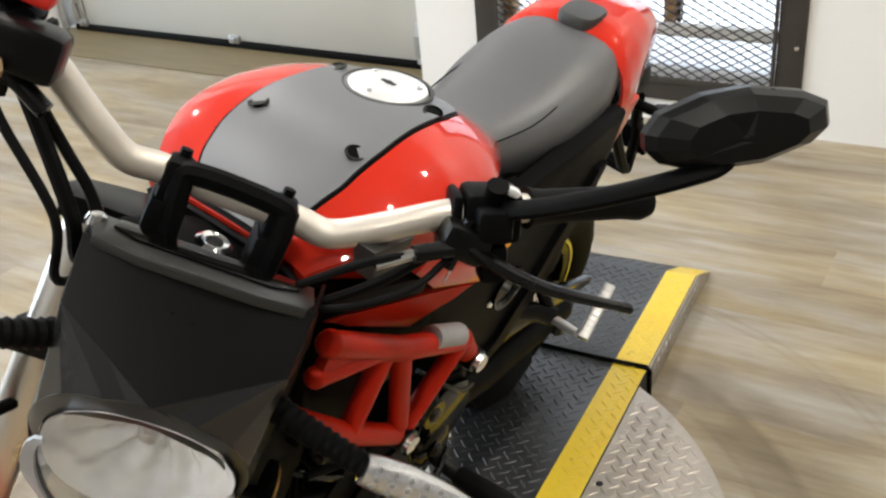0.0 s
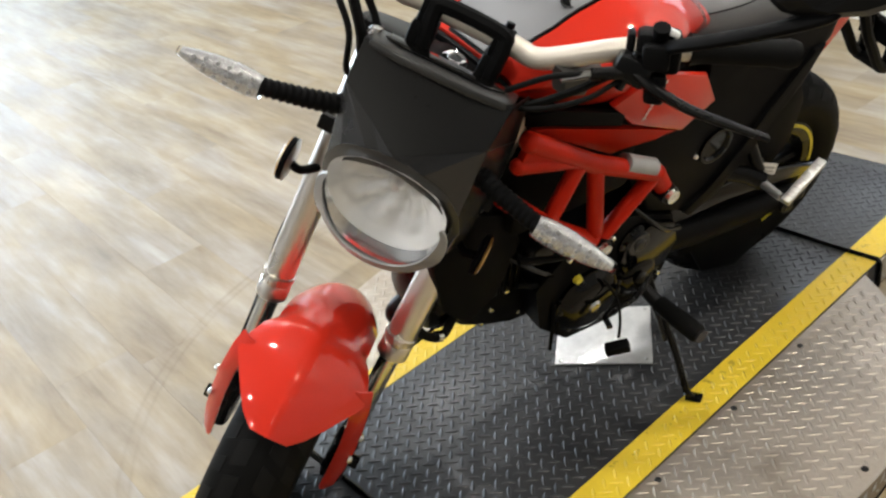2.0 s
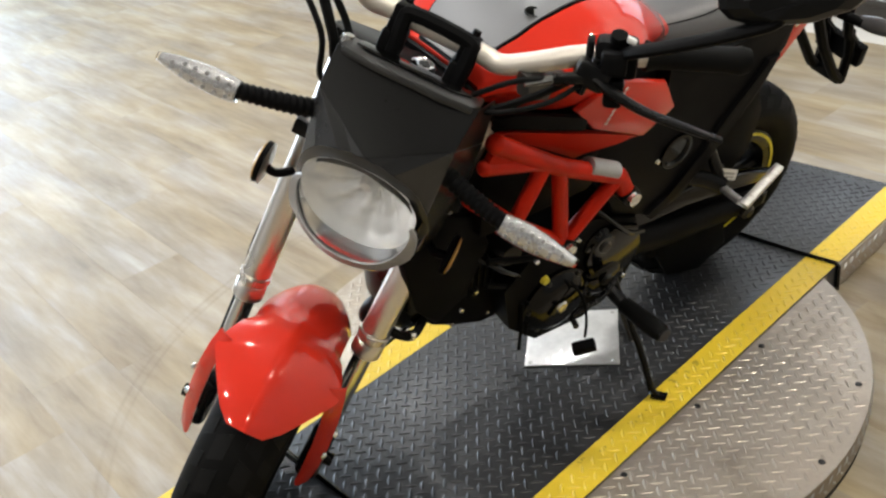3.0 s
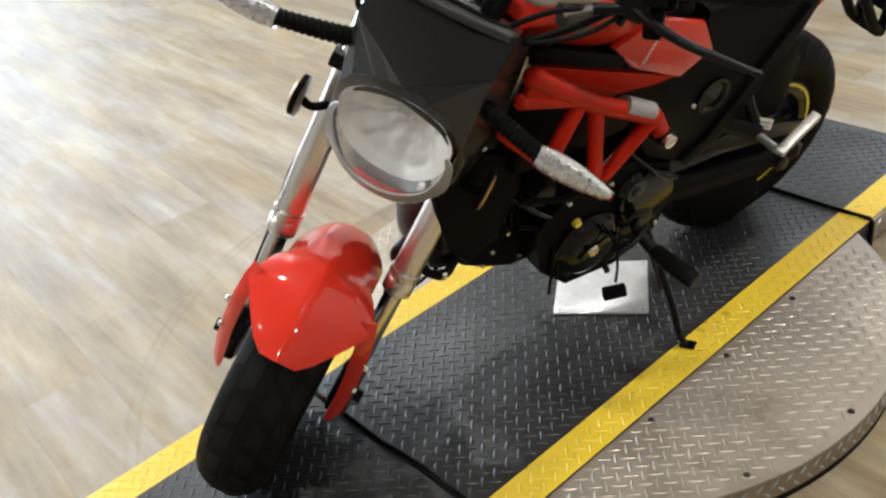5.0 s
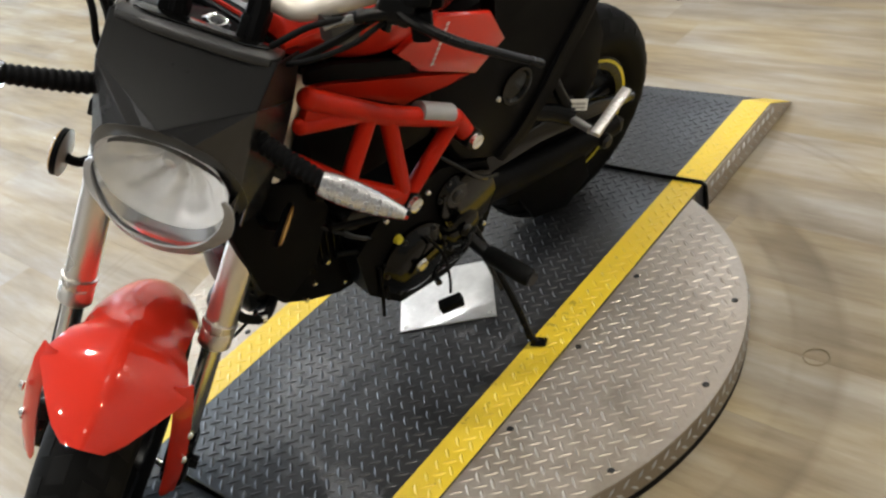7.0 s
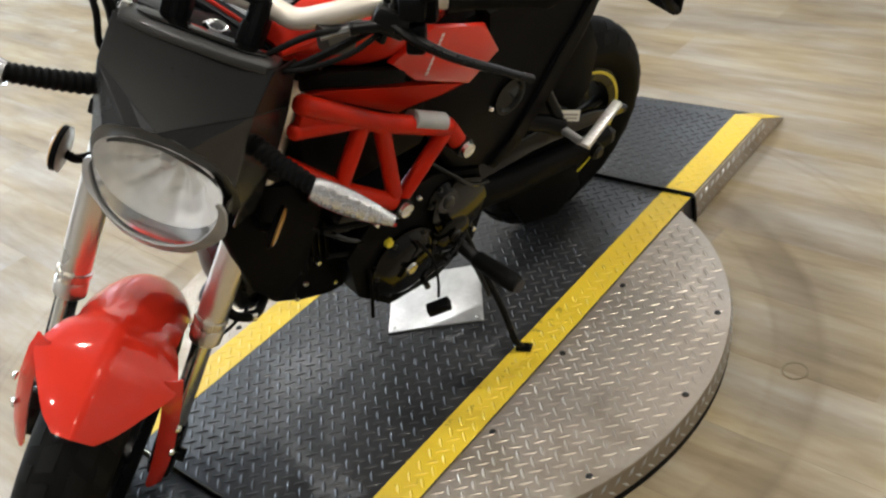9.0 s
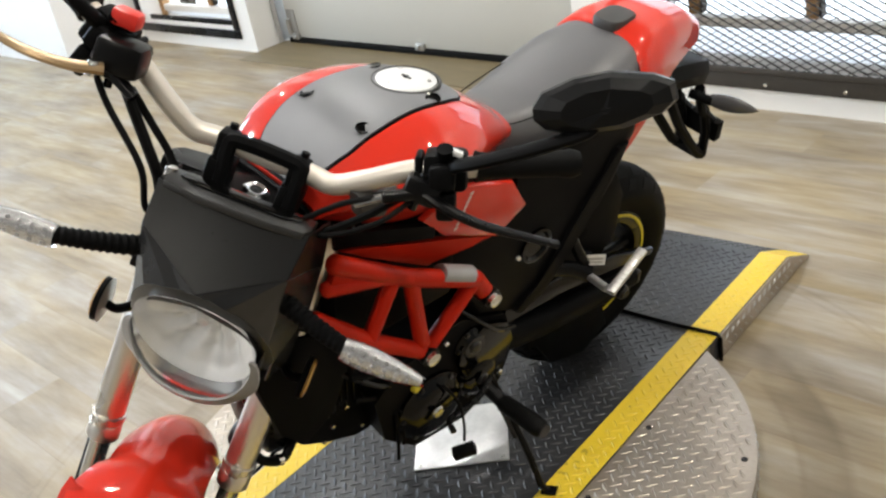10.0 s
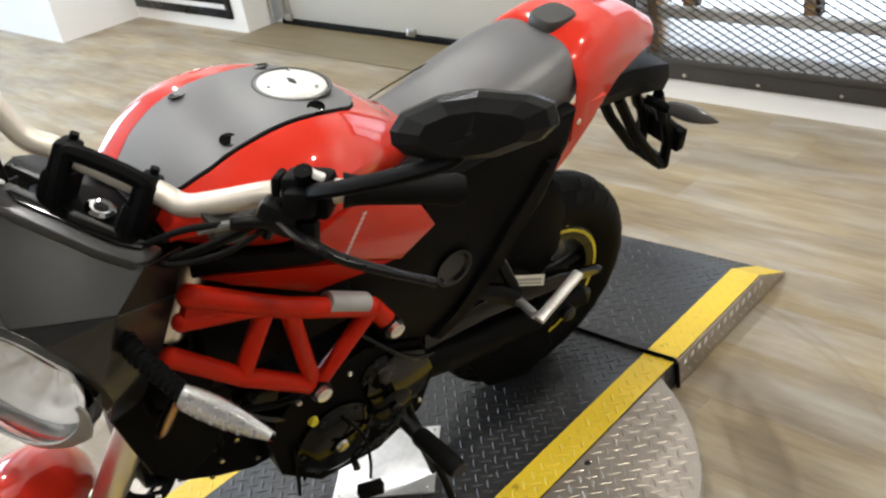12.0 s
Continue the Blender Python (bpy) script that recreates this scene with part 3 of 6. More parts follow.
window_frame(WIN1, 0.16, (-3.95,), "window_1", "bright far window with dark trim")
security_grille()
far_grille()

# ---- ceiling lamps ----
def ceiling_lamp():
    lamp = tagged(empty("ceiling_lamp"), "round white surface-mounted ceiling lamp, switched on", "lamp", "ceiling lamps")
    part("housing", lathe([(0.0, 0.0), (0.13, 0.0), (0.135, -0.02), (0.125, -0.06), (0.115, -0.06), (0.11, -0.02), (0, -0.02)], 32), M_WALL, lamp)
    part("diffuser", lathe([(0.0, -0.062), (0.06, -0.060), (0.108, -0.045), (0.108, -0.03), (0, -0.03)], 32), M_LAMP, lamp, "glowing diffuser")
    return lamp


first = ceiling_lamp()
first.matrix_basis = Matrix.Translation((*LAMPS[0], CEIL))
for x, y in LAMPS[1:]:
    copy_thing(first, Matrix.Translation((x, y, CEIL)))

# ---- the turntable platform ----
CX, CY, HD = 0.03, -0.05, 0.07
X0, X1, Y0, Y1, RAD = -0.30, 0.357, -0.65, 0.55, 0.63


def lozenges(bm, inside, x0, x1, y0, y1, m, size=0.0142, pitch=0.0305, tall=0.0016):
    """Raised tread-plate bars, each turned a quarter from its neighbours, where inside(x, y) holds."""
    nx, ny = int((x1 - x0) / pitch) + 1, int((y1 - y0) / pitch) + 1
    for i in range(nx):
        for j in range(ny):
            for k in range(2):
                x, y = x0 + pitch * (i + 0.5 * k), y0 + pitch * (j + 0.5 * k)
                if not inside(x, y):
                    continue
                a = math.pi / 4 if k else -math.pi / 4
                c, s = math.cos(a), math.sin(a)
                ring = [bm.verts.new(m @ Vector((x + c * p - s * q, y + s * p + c * q, 0.0))) for p, q in ((-size, 0), (-size * 0.45, -0.0036), (size * 0.45, -0.0036), (size, 0), (size * 0.45, 0.0036), (-size * 0.45, 0.0036))]
                top = [bm.verts.new(m @ Vector((x + c * p, y + s * p, tall))) for p in (-size * 0.5, size * 0.5)]
                for q in ((ring[0], ring[1], top[0]), (ring[1], ring[2], top[1], top[0]), (ring[2], ring[3], top[1]), (ring[3], ring[4], top[1]), (ring[4], ring[5], top[0], top[1]), (ring[5], ring[0], top[0])):
                    bm.faces.new(q)


def tread(parent, name, inside, x0, x1, y0, y1, m, mat, **kw):
    bm = bmesh.new()
    lozenges(bm, inside, x0, x1, y0, y1, m, **kw)
    ob = link(name, bm, mat, parent, True)
    ob["kind"] = "stuff"
    return ob


def platform():
    p = tagged(empty("turntable_platform"), "low steel turntable ramp of black tread plate with yellow painted edges", "platform")
    flat = Matrix.Translation((0, 0, HD))
    d = part("deck", box((X0, Y0 + 0.004, 0.012), (X1, Y1 - 0.004, HD), 0.002), M_TREAD_BLACK, p, "black painted tread plate")
    tread(d, "tread_relief", lambda x, y: X0 + 0.08 < x < X1 - 0.08, X0, X1, Y0 + 0.02, Y1 - 0.02, flat, M_TREAD_BLACK, tall=0.0017)
    for lo, hi in ((X0 + 0.001, X0 + 0.0765), (X1 - 0.0735, X1 - 0.001)):
        e = part("edge_stripe", box((lo, Y0 + 0.006, HD - 0.001), (hi, Y1 - 0.006, HD + 0.0006)), M_YELLOW, p, "yellow painted safety stripe")
        tread(e, "tread_relief", lambda x, y, lo=lo, hi=hi: lo + 0.012 < x < hi - 0.010, X0, X1, Y0 + 0.02, Y1 - 0.02, Matrix.Translation((0, 0, HD + 0.0006)), M_YELLOW)
    # side plates of the disc
    for side in (1, -1):
        a0 = math.atan2(Y0 - CY, (X1 - CX if side > 0 else CX - X0))
        a1 = -a0
        edge = X1 + 0.001 if side > 0 else X0 - 0.001
        pts = []
        for k in range(49):
            a = a0 + (a1 - a0) * k / 48
            x, y = CX + side * RAD * math.cos(a), CY + RAD * math.sin(a)
            pts.append((max(x, edge) if side > 0 else min(x, edge), y))
        top = HD - 0.003
        w = part("wing", slab(pts if side > 0 else pts[::-1], top - 0.004, top), M_TREAD_ALU, p, "worn bare aluminium tread plate")
        inside = (lambda x, y, e=edge: x > e + 0.012 and math.hypot(x - CX, y - CY) < RAD - 0.016) if side > 0 else (lambda x, y, e=edge: x < e - 0.012 and math.hypot(x - CX, y - CY) < RAD - 0.016)
        xs = (edge, CX + RAD) if side > 0 else (CX - RAD, edge)
        tread(w, "tread_relief", inside, xs[0], xs[1], CY - RAD, CY + RAD, Matrix.Translation((0, 0, top)), M_TREAD_ALU)
        # rim skirt
        bm = bmesh.new()
        ring = [(x, y) for x, y in pts]
        lo = [bm.verts.new((x, y, 0.0185)) for x, y in ring]
        hi = [bm.verts.new((x, y, top - 0.0045)) for x, y in ring]
        for k in range(len(ring) - 1):
            bm.faces.new((lo[k], lo[k + 1], hi[k + 1], hi[k]))
        sk = part("rim_skirt", thicken(bm, 0.003), M_SKIRT, p, "dirty aluminium tread rim")
        bm = bmesh.new()
        n = int(RAD * (a1 - a0) / 0.03)
        for k in range(n):
            for j in range(2):
                a = a0 + (a1 - a0) * (k + 0.5 + 0.5 * j) / n
                z = 0.031 + 0.02 * j
                c = Vector((CX + side * (RAD + 0.0005) * math.cos(a), CY + (RAD + 0.0005) * math.sin(a), z))
                if (c.x - edge) * side < 0.02:
                    continue
                t, o = Vector((-math.sin(a) * side, math.cos(a), 0)), Vector((math.cos(a) * side, math.sin(a), 0))
                up = Vector((0, 0, 1))
                d1 = (t + up).normalized() if j else (t - up).normalized()
                d2 = o.cross(d1)
                ring = [bm.verts.new(c + p_ * d1 + q_ * d2) for p_, q_ in ((-0.012, 0), (0, -0.0035), (0.012, 0), (0, 0.0035))]
                tip = bm.verts.new(c + o * 0.0028)
                for q in range(4):
                    bm.faces.new((ring[q], ring[(q + 1) % 4], tip))
        ob = link("tread_relief", bm, M_STEELDULL, sk, False)
        ob["kind"] = "stuff"
        # Black ring stands in for the dark shadow gap between skirt and floor.
        part("gap_shade_ring", slab([(CX + (x - CX) * 0.996, CY + (y - CY) * 0.996) for x, y in (pts if side > 0 else pts[::-1])], 0.0005, 0.018), M_RUBBER, p, "black ring put in for the shaded gap under the rim")
        for r, turns in ((0.605, (-0.42, 0.0, 0.40)), (0.345, (-0.71, 0.02, 0.76))):
            for a in turns:
                bx, by = CX + side * r * math.cos(a), CY + r * math.sin(a)
                if r < 0.4:
                    bx, by = edge + side * 0.018, CY + 0.238 * (turns.index(a) - 1)
                part("bolt", lathe([(0, 0.003), (0.0035, 0.0028), (0.006, 0.0018), (0.007, 0)], 14, Matrix.Translation((bx, by, top))), M_DARK, w, "dark bolt head")
    # level end decks that break down to the floor in a short bevelled lip
    for s, yh, FLAT, RAMP in ((1, Y1, 0.398, 0.535), (-1, Y0, 0.475, 0.612)):
        yk, tip = yh + s * FLAT, yh + s * RAMP
        slope = Matrix.Translation((0, yk, HD)) @ Matrix.Rotation(-s * math.atan2(HD - 0.005, RAMP - FLAT), 4, "X")
        fall = math.hypot(RAMP - FLAT, HD - 0.005)
        bm = bmesh.new()
        prof = [(yh + s * 0.004, 0.003), (yh + s * 0.004, HD), (yk, HD), (tip, 0.005), (tip, 0.003)]
        rings = [[bm.verts.new((x, y, z)) for y, z in prof] for x in (X0 + 0.001, X1 - 0.001)]
        for k in range(5):
            bm.faces.new((rings[0][k], rings[0][(k + 1) % 5], rings[1][(k + 1) % 5], rings[1][k]))
        bm.faces.new(rings[0])
        bm.faces.new(rings[1][::-1])
        rp = part("end_deck", bm, M_TREAD_BLACK, p, "level black tread plate with a bevelled lip")
        y0, y1 = (yh + 0.012, yk - 0.008) if s > 0 else (yk + 0.008, yh - 0.012)
        tread(rp, "tread_relief", lambda x, y, y0=y0, y1=y1: X0 + 0.08 < x < X1 - 0.08 and y0 < y < y1, X0, X1, y0, y1, flat, M_TREAD_BLACK, tall=0.0017)
        l0, l1 = (0.01, fall - 0.01) if s > 0 else (-fall + 0.01, -0.01)
        tread(rp, "tread_relief", lambda x, y, l0=l0, l1=l1: X0 + 0.08 < x < X1 - 0.08 and l0 < y < l1, X0, X1, l0, l1, slope, M_TREAD_BLACK)
        for lo, hi in ((X0 + 0.0015, X0 + 0.0765), (X1 - 0.0735, X1 - 0.0015)):
            a, b = sorted((yh + s * 0.006, yk))
            e = part("edge_stripe", box((lo, a, HD - 0.001), (hi, b, HD + 0.0008)), M_YELLOW, p, "yellow painted safety stripe")
            tread(e, "tread_relief", lambda x, y, lo=lo, hi=hi, y0=y0, y1=y1: lo + 0.012 < x < hi - 0.010 and y0 < y < y1, X0, X1, y0, y1, Matrix.Translation((0, 0, HD + 0.0008)), M_YELLOW)
            a, b = sorted((0.0, s * (fall - 0.006)))
            bm = box((lo, a, -0.001), (hi, b, 0.0009))
            bmesh.ops.transform(bm, matrix=slope, verts=bm.verts[:])
            part("lip", bm, M_YELLOW, e)
        for edge, o in ((X0, -1), (X1, 1)):
            bm = bmesh.new()
            prof = [(yh + s * 0.004, 0.005), (yh + s * 0.004, HD - 0.002), (yk, HD - 0.002), (tip, 0.005)]
            a = [bm.verts.new((edge, y, z)) for y, z in prof]
            b = [bm.verts.new((edge + o * 0.003, y, z)) for y, z in prof]
            bm.faces.new(a)
            bm.faces.new(b[::-1])
            for k in range(4):
                bm.faces.new((a[k], b[k], b[(k + 1) % 4], a[(k + 1) % 4]))
            side = link("side_plate", bm, M_TREAD_ALU, p, False, None, "aluminium tread side plate")
            bm = bmesh.new()
            for k in range(17):
                for j in range(2):
                    run = 0.02 + 0.03 * (k + 0.5 * j)
                    z = 0.022 + 0.028 * j
                    if z > (HD - 0.012) * min(1.0, (RAMP - run) / (RAMP - FLAT)):
                        continue
                    d1 = Vector((0, 0.7, 0.7 if j else -0.7))
                    d2 = Vector((0, 0.7, -0.7 if j else 0.7))
                    c = Vector((edge + o * 0.0032, yh + s * run, z))
                    ring = [bm.verts.new(c + p_ * d1 + q_ * d2) for p_, q_ in ((-0.013, 0), (0, -0.0036), (0.013, 0), (0, 0.0036))]
                    peak = bm.verts.new(c + Vector((o * 0.0045, 0, 0)))
                    for q in range(4):
                        bm.faces.new((ring[q], ring[(q + 1) % 4], peak))
            link("tread_relief", bm, M_STEELDULL, side, False)["kind"] = "stuff"
        # cord lying along the hinge, hanging over the edge
        path = [(X0 - 0.003, yh, 0.012), (X0 - 0.004, yh, HD - 0.004), (X0 + 0.004, yh, HD + 0.004)] + [(X0 + (X1 - X0) * k / 6, yh + 0.004 * math.sin(2.1 * k + s), HD + 0.0045) for k in range(1, 6)] + [(X1 - 0.003, yh, HD + 0.004), (X1 + 0.005, yh, HD - 0.004), (X1 + 0.005, yh, 0.03), (X1 + 0.004, yh, 0.003)]
        part("hinge_cord", tube(path, 0.005, 8), M_GLOSS, p, "black rubber cord over the hinge gap")


platform()

# foot lock beside the disc
lock = tagged(empty("foot_lock", pose(0.505, -0.535, 0, 0, 0, 28)), "small steel clamp with red grip on floor beside turntable", "clamp")
bm = bmesh.new()
add_box(bm, (-0.018, -0.02, 0.0), (0.018, 0.035, 0.012), 0.002)
add_box(bm, (-0.008, -0.012, 0.012), (0.008, 0.012, 0.05), 0.003)
add_tube(bm, [(0, 0.01, 0.04), (0.012, 0.025, 0.045)], 0.007, 8)
part("clamp_body", bm, M_STEELDULL, lock)
part("grip", tube([(0.012, 0.0, 0.035), (0.03, 0.002, 0.033), (0.07, 0.006, 0.03), (0.098, 0.008, 0.028)], [0.006, 0.0105, 0.012, 0.009], 12), M_KILL, lock, "red plastic grip")

mark = tagged(empty("ring_mark", pose(0.752, 0.160, 0.0006)), "small dark worn ring mark on the laminate floor", "floor mark")
part("ring", lathe([(0.0215, 0.0), (0.0217, 0.0008), (0.0240, 0.0008), (0.0244, 0.0)], 40, None, True), M_SHADED_WORN, mark)
# bright sheet under the motorcycle
sheet = tagged(empty("metal_sheet", pose(0.037, -0.02, HD + 0.0018, 0, 0, 38)), "square of bright embossed aluminium sheet lying on the black deck", "metal sheet")
part("sheet", slab([(-0.1, -0.098), (0.101, -0.1), (0.1, 0.1), (-0.1, 0.099)], 0.0, 0.004, 0.0015), M_ALUPAINT, sheet)
for sx, sy in ((-1, -1), (1, -1), (1, 1), (-1, 1)):
    part("screw", lathe([(0, 0.0062), (0.003, 0.0058), (0.0045, 0.004), (0.0045, 0.003)], 10, Matrix.Translation((0.088 * sx, 0.088 * sy, 0))), M_STEELDULL, sheet)
# ---- the motorcycle ----
BIKE = Matrix.Translation((-0.0416, -0.2732, 0.07)) @ Matrix.Rotation(radians(-11), 4, "Z") @ Matrix.Rotation(radians(18), 4, "Y")
RAKE, STEER = radians(27.6), radians(41.5)
AXIS = Vector((0, math.sin(RAKE), math.cos(RAKE)))
FORK = Matrix.Translation((-0.013, -0.344, 0.429)) @ Matrix.Rotation(STEER, 4, AXIS) @ Matrix.Rotation(-RAKE, 4, "X")
YZ = Matrix(((0, 0, 1, 0), (1, 0, 0, 0), (0, 1, 0, 0), (0, 0, 0, 1)))   # outline in (back, up), thickness to the left
WHEEL_AXIS = Matrix.Rotation(radians(90), 4, "Y")
AXLE_F = Vector((0, -0.03, -0.23))
AXLE_R = Vector((-0.04, 0.67, 0.24))

bike = tagged(empty("motorcycle", BIKE), "small red and black naked motorcycle leaning on its kickstand", "motorcycle")


def fpart(name, bm, mat, parent=None, label=""):
    """A part of the steered front end, given in the fork's own axes."""
    bmesh.ops.transform(bm, matrix=FORK, verts=bm.verts[:])
    return part(name, bm, mat, parent or bike, label)


def bpart(name, bm, mat, parent=None, label=""):
    return part(name, bm, mat, parent or bike, label)


def swung(bm):
    """The rear section sits a little to the right of the tank's centre line."""
    for v in bm.verts:
        v.co.x -= 0.056 * max(0.0, v.co.y - 0.05)
    return bm


def leaned(bm):
    """The tank sits turned a little against the frame, its left side the higher."""
    for v in bm.verts:
        v.co.z += 0.085 * v.co.x
    return bm


def mirrored(bm):
    bmesh.ops.scale(bm, vec=(-1, 1, 1), verts=bm.verts[:])
    bmesh.ops.reverse_faces(bm, faces=bm.faces[:])
    return bm


def both(build, put, name, mat, parent=None, label=""):
    return [put(name, build(), mat, parent, label), put(name, mirrored(build()), mat, parent, label)]


def wheel(put, axle, radius, half, name, rim_r):
    """Cast wheel: rim, spokes and hub, tyre with grooved tread, brake disc."""
    m = Matrix.Translation(axle) @ WHEEL_AXIS
    bm = lathe([(rim_r - 0.022, -half * 0.72), (rim_r, -half * 0.76), (rim_r + 0.008, -half * 0.72), (rim_r - 0.006, -half * 0.5), (rim_r - 0.016, 0), (rim_r - 0.006, half * 0.5), (rim_r + 0.008, half * 0.72), (rim_r, half * 0.76), (rim_r - 0.022, half * 0.72), (rim_r - 0.030, 0)], 64, m, True)
    w = put(name, bm, M_SATIN, None, "black cast alloy wheel")
    for k in range(5):
        a = 2 * math.pi * k / 5 + 0.3
        for d in (-0.13, 0.13):
            put("spoke", tube([m @ Vector((0.03 * math.cos(a), 0.03 * math.sin(a), 0.012)), m @ Vector((0.5 * rim_r * math.cos(a + d * 0.6), 0.5 * rim_r * math.sin(a + d * 0.6), 0.016)), m @ Vector(((rim_r - 0.02) * math.cos(a + d), (rim_r - 0.02) * math.sin(a + d), 0.02))], [0.014, 0.011, 0.012], 8), M_SATIN, w)
    put("hub", lathe([(0, -half * 0.6), (0.026, -half * 0.6), (0.034, -0.02), (0.034, 0.02), (0.026, half * 0.6), (0, half * 0.6)], 24, m), M_SATIN, w)
    prof = []
    for k in range(25):
        a = math.pi * (k / 24 - 0.5) * 1.16
        r = radius - 0.058 + 0.058 * math.cos(a) if abs(a) < 1.45 else radius - 0.051 - 0.03 * (abs(a) - 1.45) / 0.37
        h = half * math.sin(max(-1.57, min(1.57, a)))
        prof.append((r if abs(a) < 1.45 else radius - 0.051 - 0.036 * (abs(a) - 1.45) / 0.37, h * (1 if abs(a) < 1.45 else 1 - 0.25 * (abs(a) - 1.45) / 0.37)))
    prof += [(rim_r + 0.004, half * 0.6), (rim_r + 0.002, 0), (rim_r + 0.004, -half * 0.6)]
    bm = lathe(prof, 120, m, True)
    put("tyre", bm, M_RUBBER, w, "black rubber road tyre")
    # tread blocks between slanted grooves
    bm = bmesh.new()
    n = 26
    for k in range(n):
        for side in (1, -1):
            for lane in range(2):
                q = []
                for i in range(5):
                    u = 0.10 + 0.30 * lane + i * 0.23 / 4
                    a0 = 2 * math.pi * (k + (0.5 if side > 0 else 0) + u * 0.9 + 0.5 * lane) / n
                    th = side * u * 1.75
                    row = []
                    for j in range(2):
                        a = a0 + 2 * math.pi * (j * (0.70 - 0.25 * lane)) / n
                        rr = radius - 0.058 + 0.0597 * math.cos(th)
                        row.append((rr * math.cos(a), rr * math.sin(a), half * math.sin(th) * 1.012))
                    q.append(row)
                vs = [[bm.verts.new(m @ Vector(v)) for v in row] for row in q]
                for i in range(4):
                    bm.faces.new((vs[i][0], vs[i][1], vs[i + 1][1], vs[i + 1][0]))
    bmesh.ops.recalc_face_normals(bm, faces=bm.faces)
    bmesh.ops.solidify(bm, geom=bm.faces[:], thickness=0.003)
    t = put("tread_relief", bm, M_TYRE, w)
    t["kind"] = "stuff"
    if put is bpart:
        put("rim_stripe", lathe([(rim_r - 0.004, half * 0.765), (rim_r - 0.004, half * 0.785), (rim_r + 0.003, half * 0.785), (rim_r + 0.003, half * 0.765)], 64, m, True), M_RIMYEL, w, "thin yellow rim stripe")
    side = Matrix.Translation(axle) @ Matrix.Translation((-0.062 if put is fpart else -0.058, 0, 0)) @ WHEEL_AXIS
    put("brake_disc", lathe([(0.055, -0.002), (0.055, 0.002), (0.095, 0.002), (0.095, -0.002)], 48, side, True), M_STEEL, w, "steel brake disc")
    return w


wheel(fpart, AXLE_F, 0.25, 0.066, "front_wheel", 0.158)
wheel(bpart, AXLE_R, 0.25, 0.062, "rear_wheel", 0.15)


def fork_leg():
    bm = tube([(0.11, 0, 0.0), (0.11, 0, 0.03), (0.11, 0, 0.46)], 0.0245, 24)
    return bm


legs = both(fork_leg, fpart, "fork_leg", M_ALU, None, "satin silver fork tube")
for leg, s in zip(legs, (1, -1)):
    fpart("lower_tube", tube([(0.11 * s, 0, -0.27), (0.11 * s, 0, 0.0)], 0.0165, 20), M_STEEL, leg, "polished lower fork tube")
    bm = lathe([(0.024, -0.016), (0.0262, -0.014), (0.0262, 0.012), (0.0248, 0.014)], 24, Matrix.Translation((0.11 * s, 0, 0)))
    add_lathe(bm, [(0.0246, 0.020), (0.0275, 0.022), (0.0275, 0.030), (0.0246, 0.032)], 24, Matrix.Translation((0.11 * s, 0, 0)))
    add_box(bm, (0.11 * s - 0.009, -0.035, 0.018), (0.11 * s + 0.009, -0.022, 0.034), 0.003)
    fpart("fork_collar", bm, M_ALU, leg, "silver fork collar")
    bm = bmesh.new()
    add_box(bm, (0.11 * s - 0.021, -0.045, -0.285), (0.11 * s + 0.021, 0.022, -0.19), 0.012)
    add_tube(bm, [(0.11 * s + 0.02 * s, -0.03, -0.23), (0.11 * s + 0.034 * s, -0.03, -0.23)], 0.012, 12)
    fpart("axle_clamp", bm, M_SATIN, leg, "black axle clamp")
bm = bmesh.new()
for z, y in ((0.30, 0.0), (0.455, 0.0)):
    add_slab(bm, [(-0.14, -0.03), (0.14, -0.03), (0.145, 0.0), (0.13, 0.032), (0.05, 0.06), (-0.05, 0.06), (-0.13, 0.032), (-0.145, 0.0)], z, z + 0.026, 0.004)
add_tube(bm, [(0, 0.035, 0.28), (0, 0.035, 0.49)], 0.022, 16)
fpart("triple_clamp", bm, M_SATIN, None, "black fork yokes")
fpart("top_bridge", slab([(-0.085, -0.075), (-0.06, -0.10), (0.06, -0.10), (0.085, -0.075), (0.085, -0.03), (0.05, 0.0), (-0.02, 0.0), (-0.05, -0.03)], 0.476, 0.494, 0.004), M_BLACK, None, "black top bridge of the fork")
lock_at = Matrix.Translation((0.004, 0.026, 0.004)) @ Matrix.Rotation(radians(12), 4, "X")
igl = fpart("ignition_lock", lathe([(0.009, 0.512), (0.014, 0.514), (0.0185, 0.510), (0.0195, 0.48), (0.024, 0.474), (0.024, 0.40)], 24, lock_at), M_CHROME, None, "chrome ignition lock")
fpart("key_slot", lathe([(0, 0.5125), (0.012, 0.512), (0.0135, 0.508)], 20, lock_at), M_SATIN, igl, "black key slot")


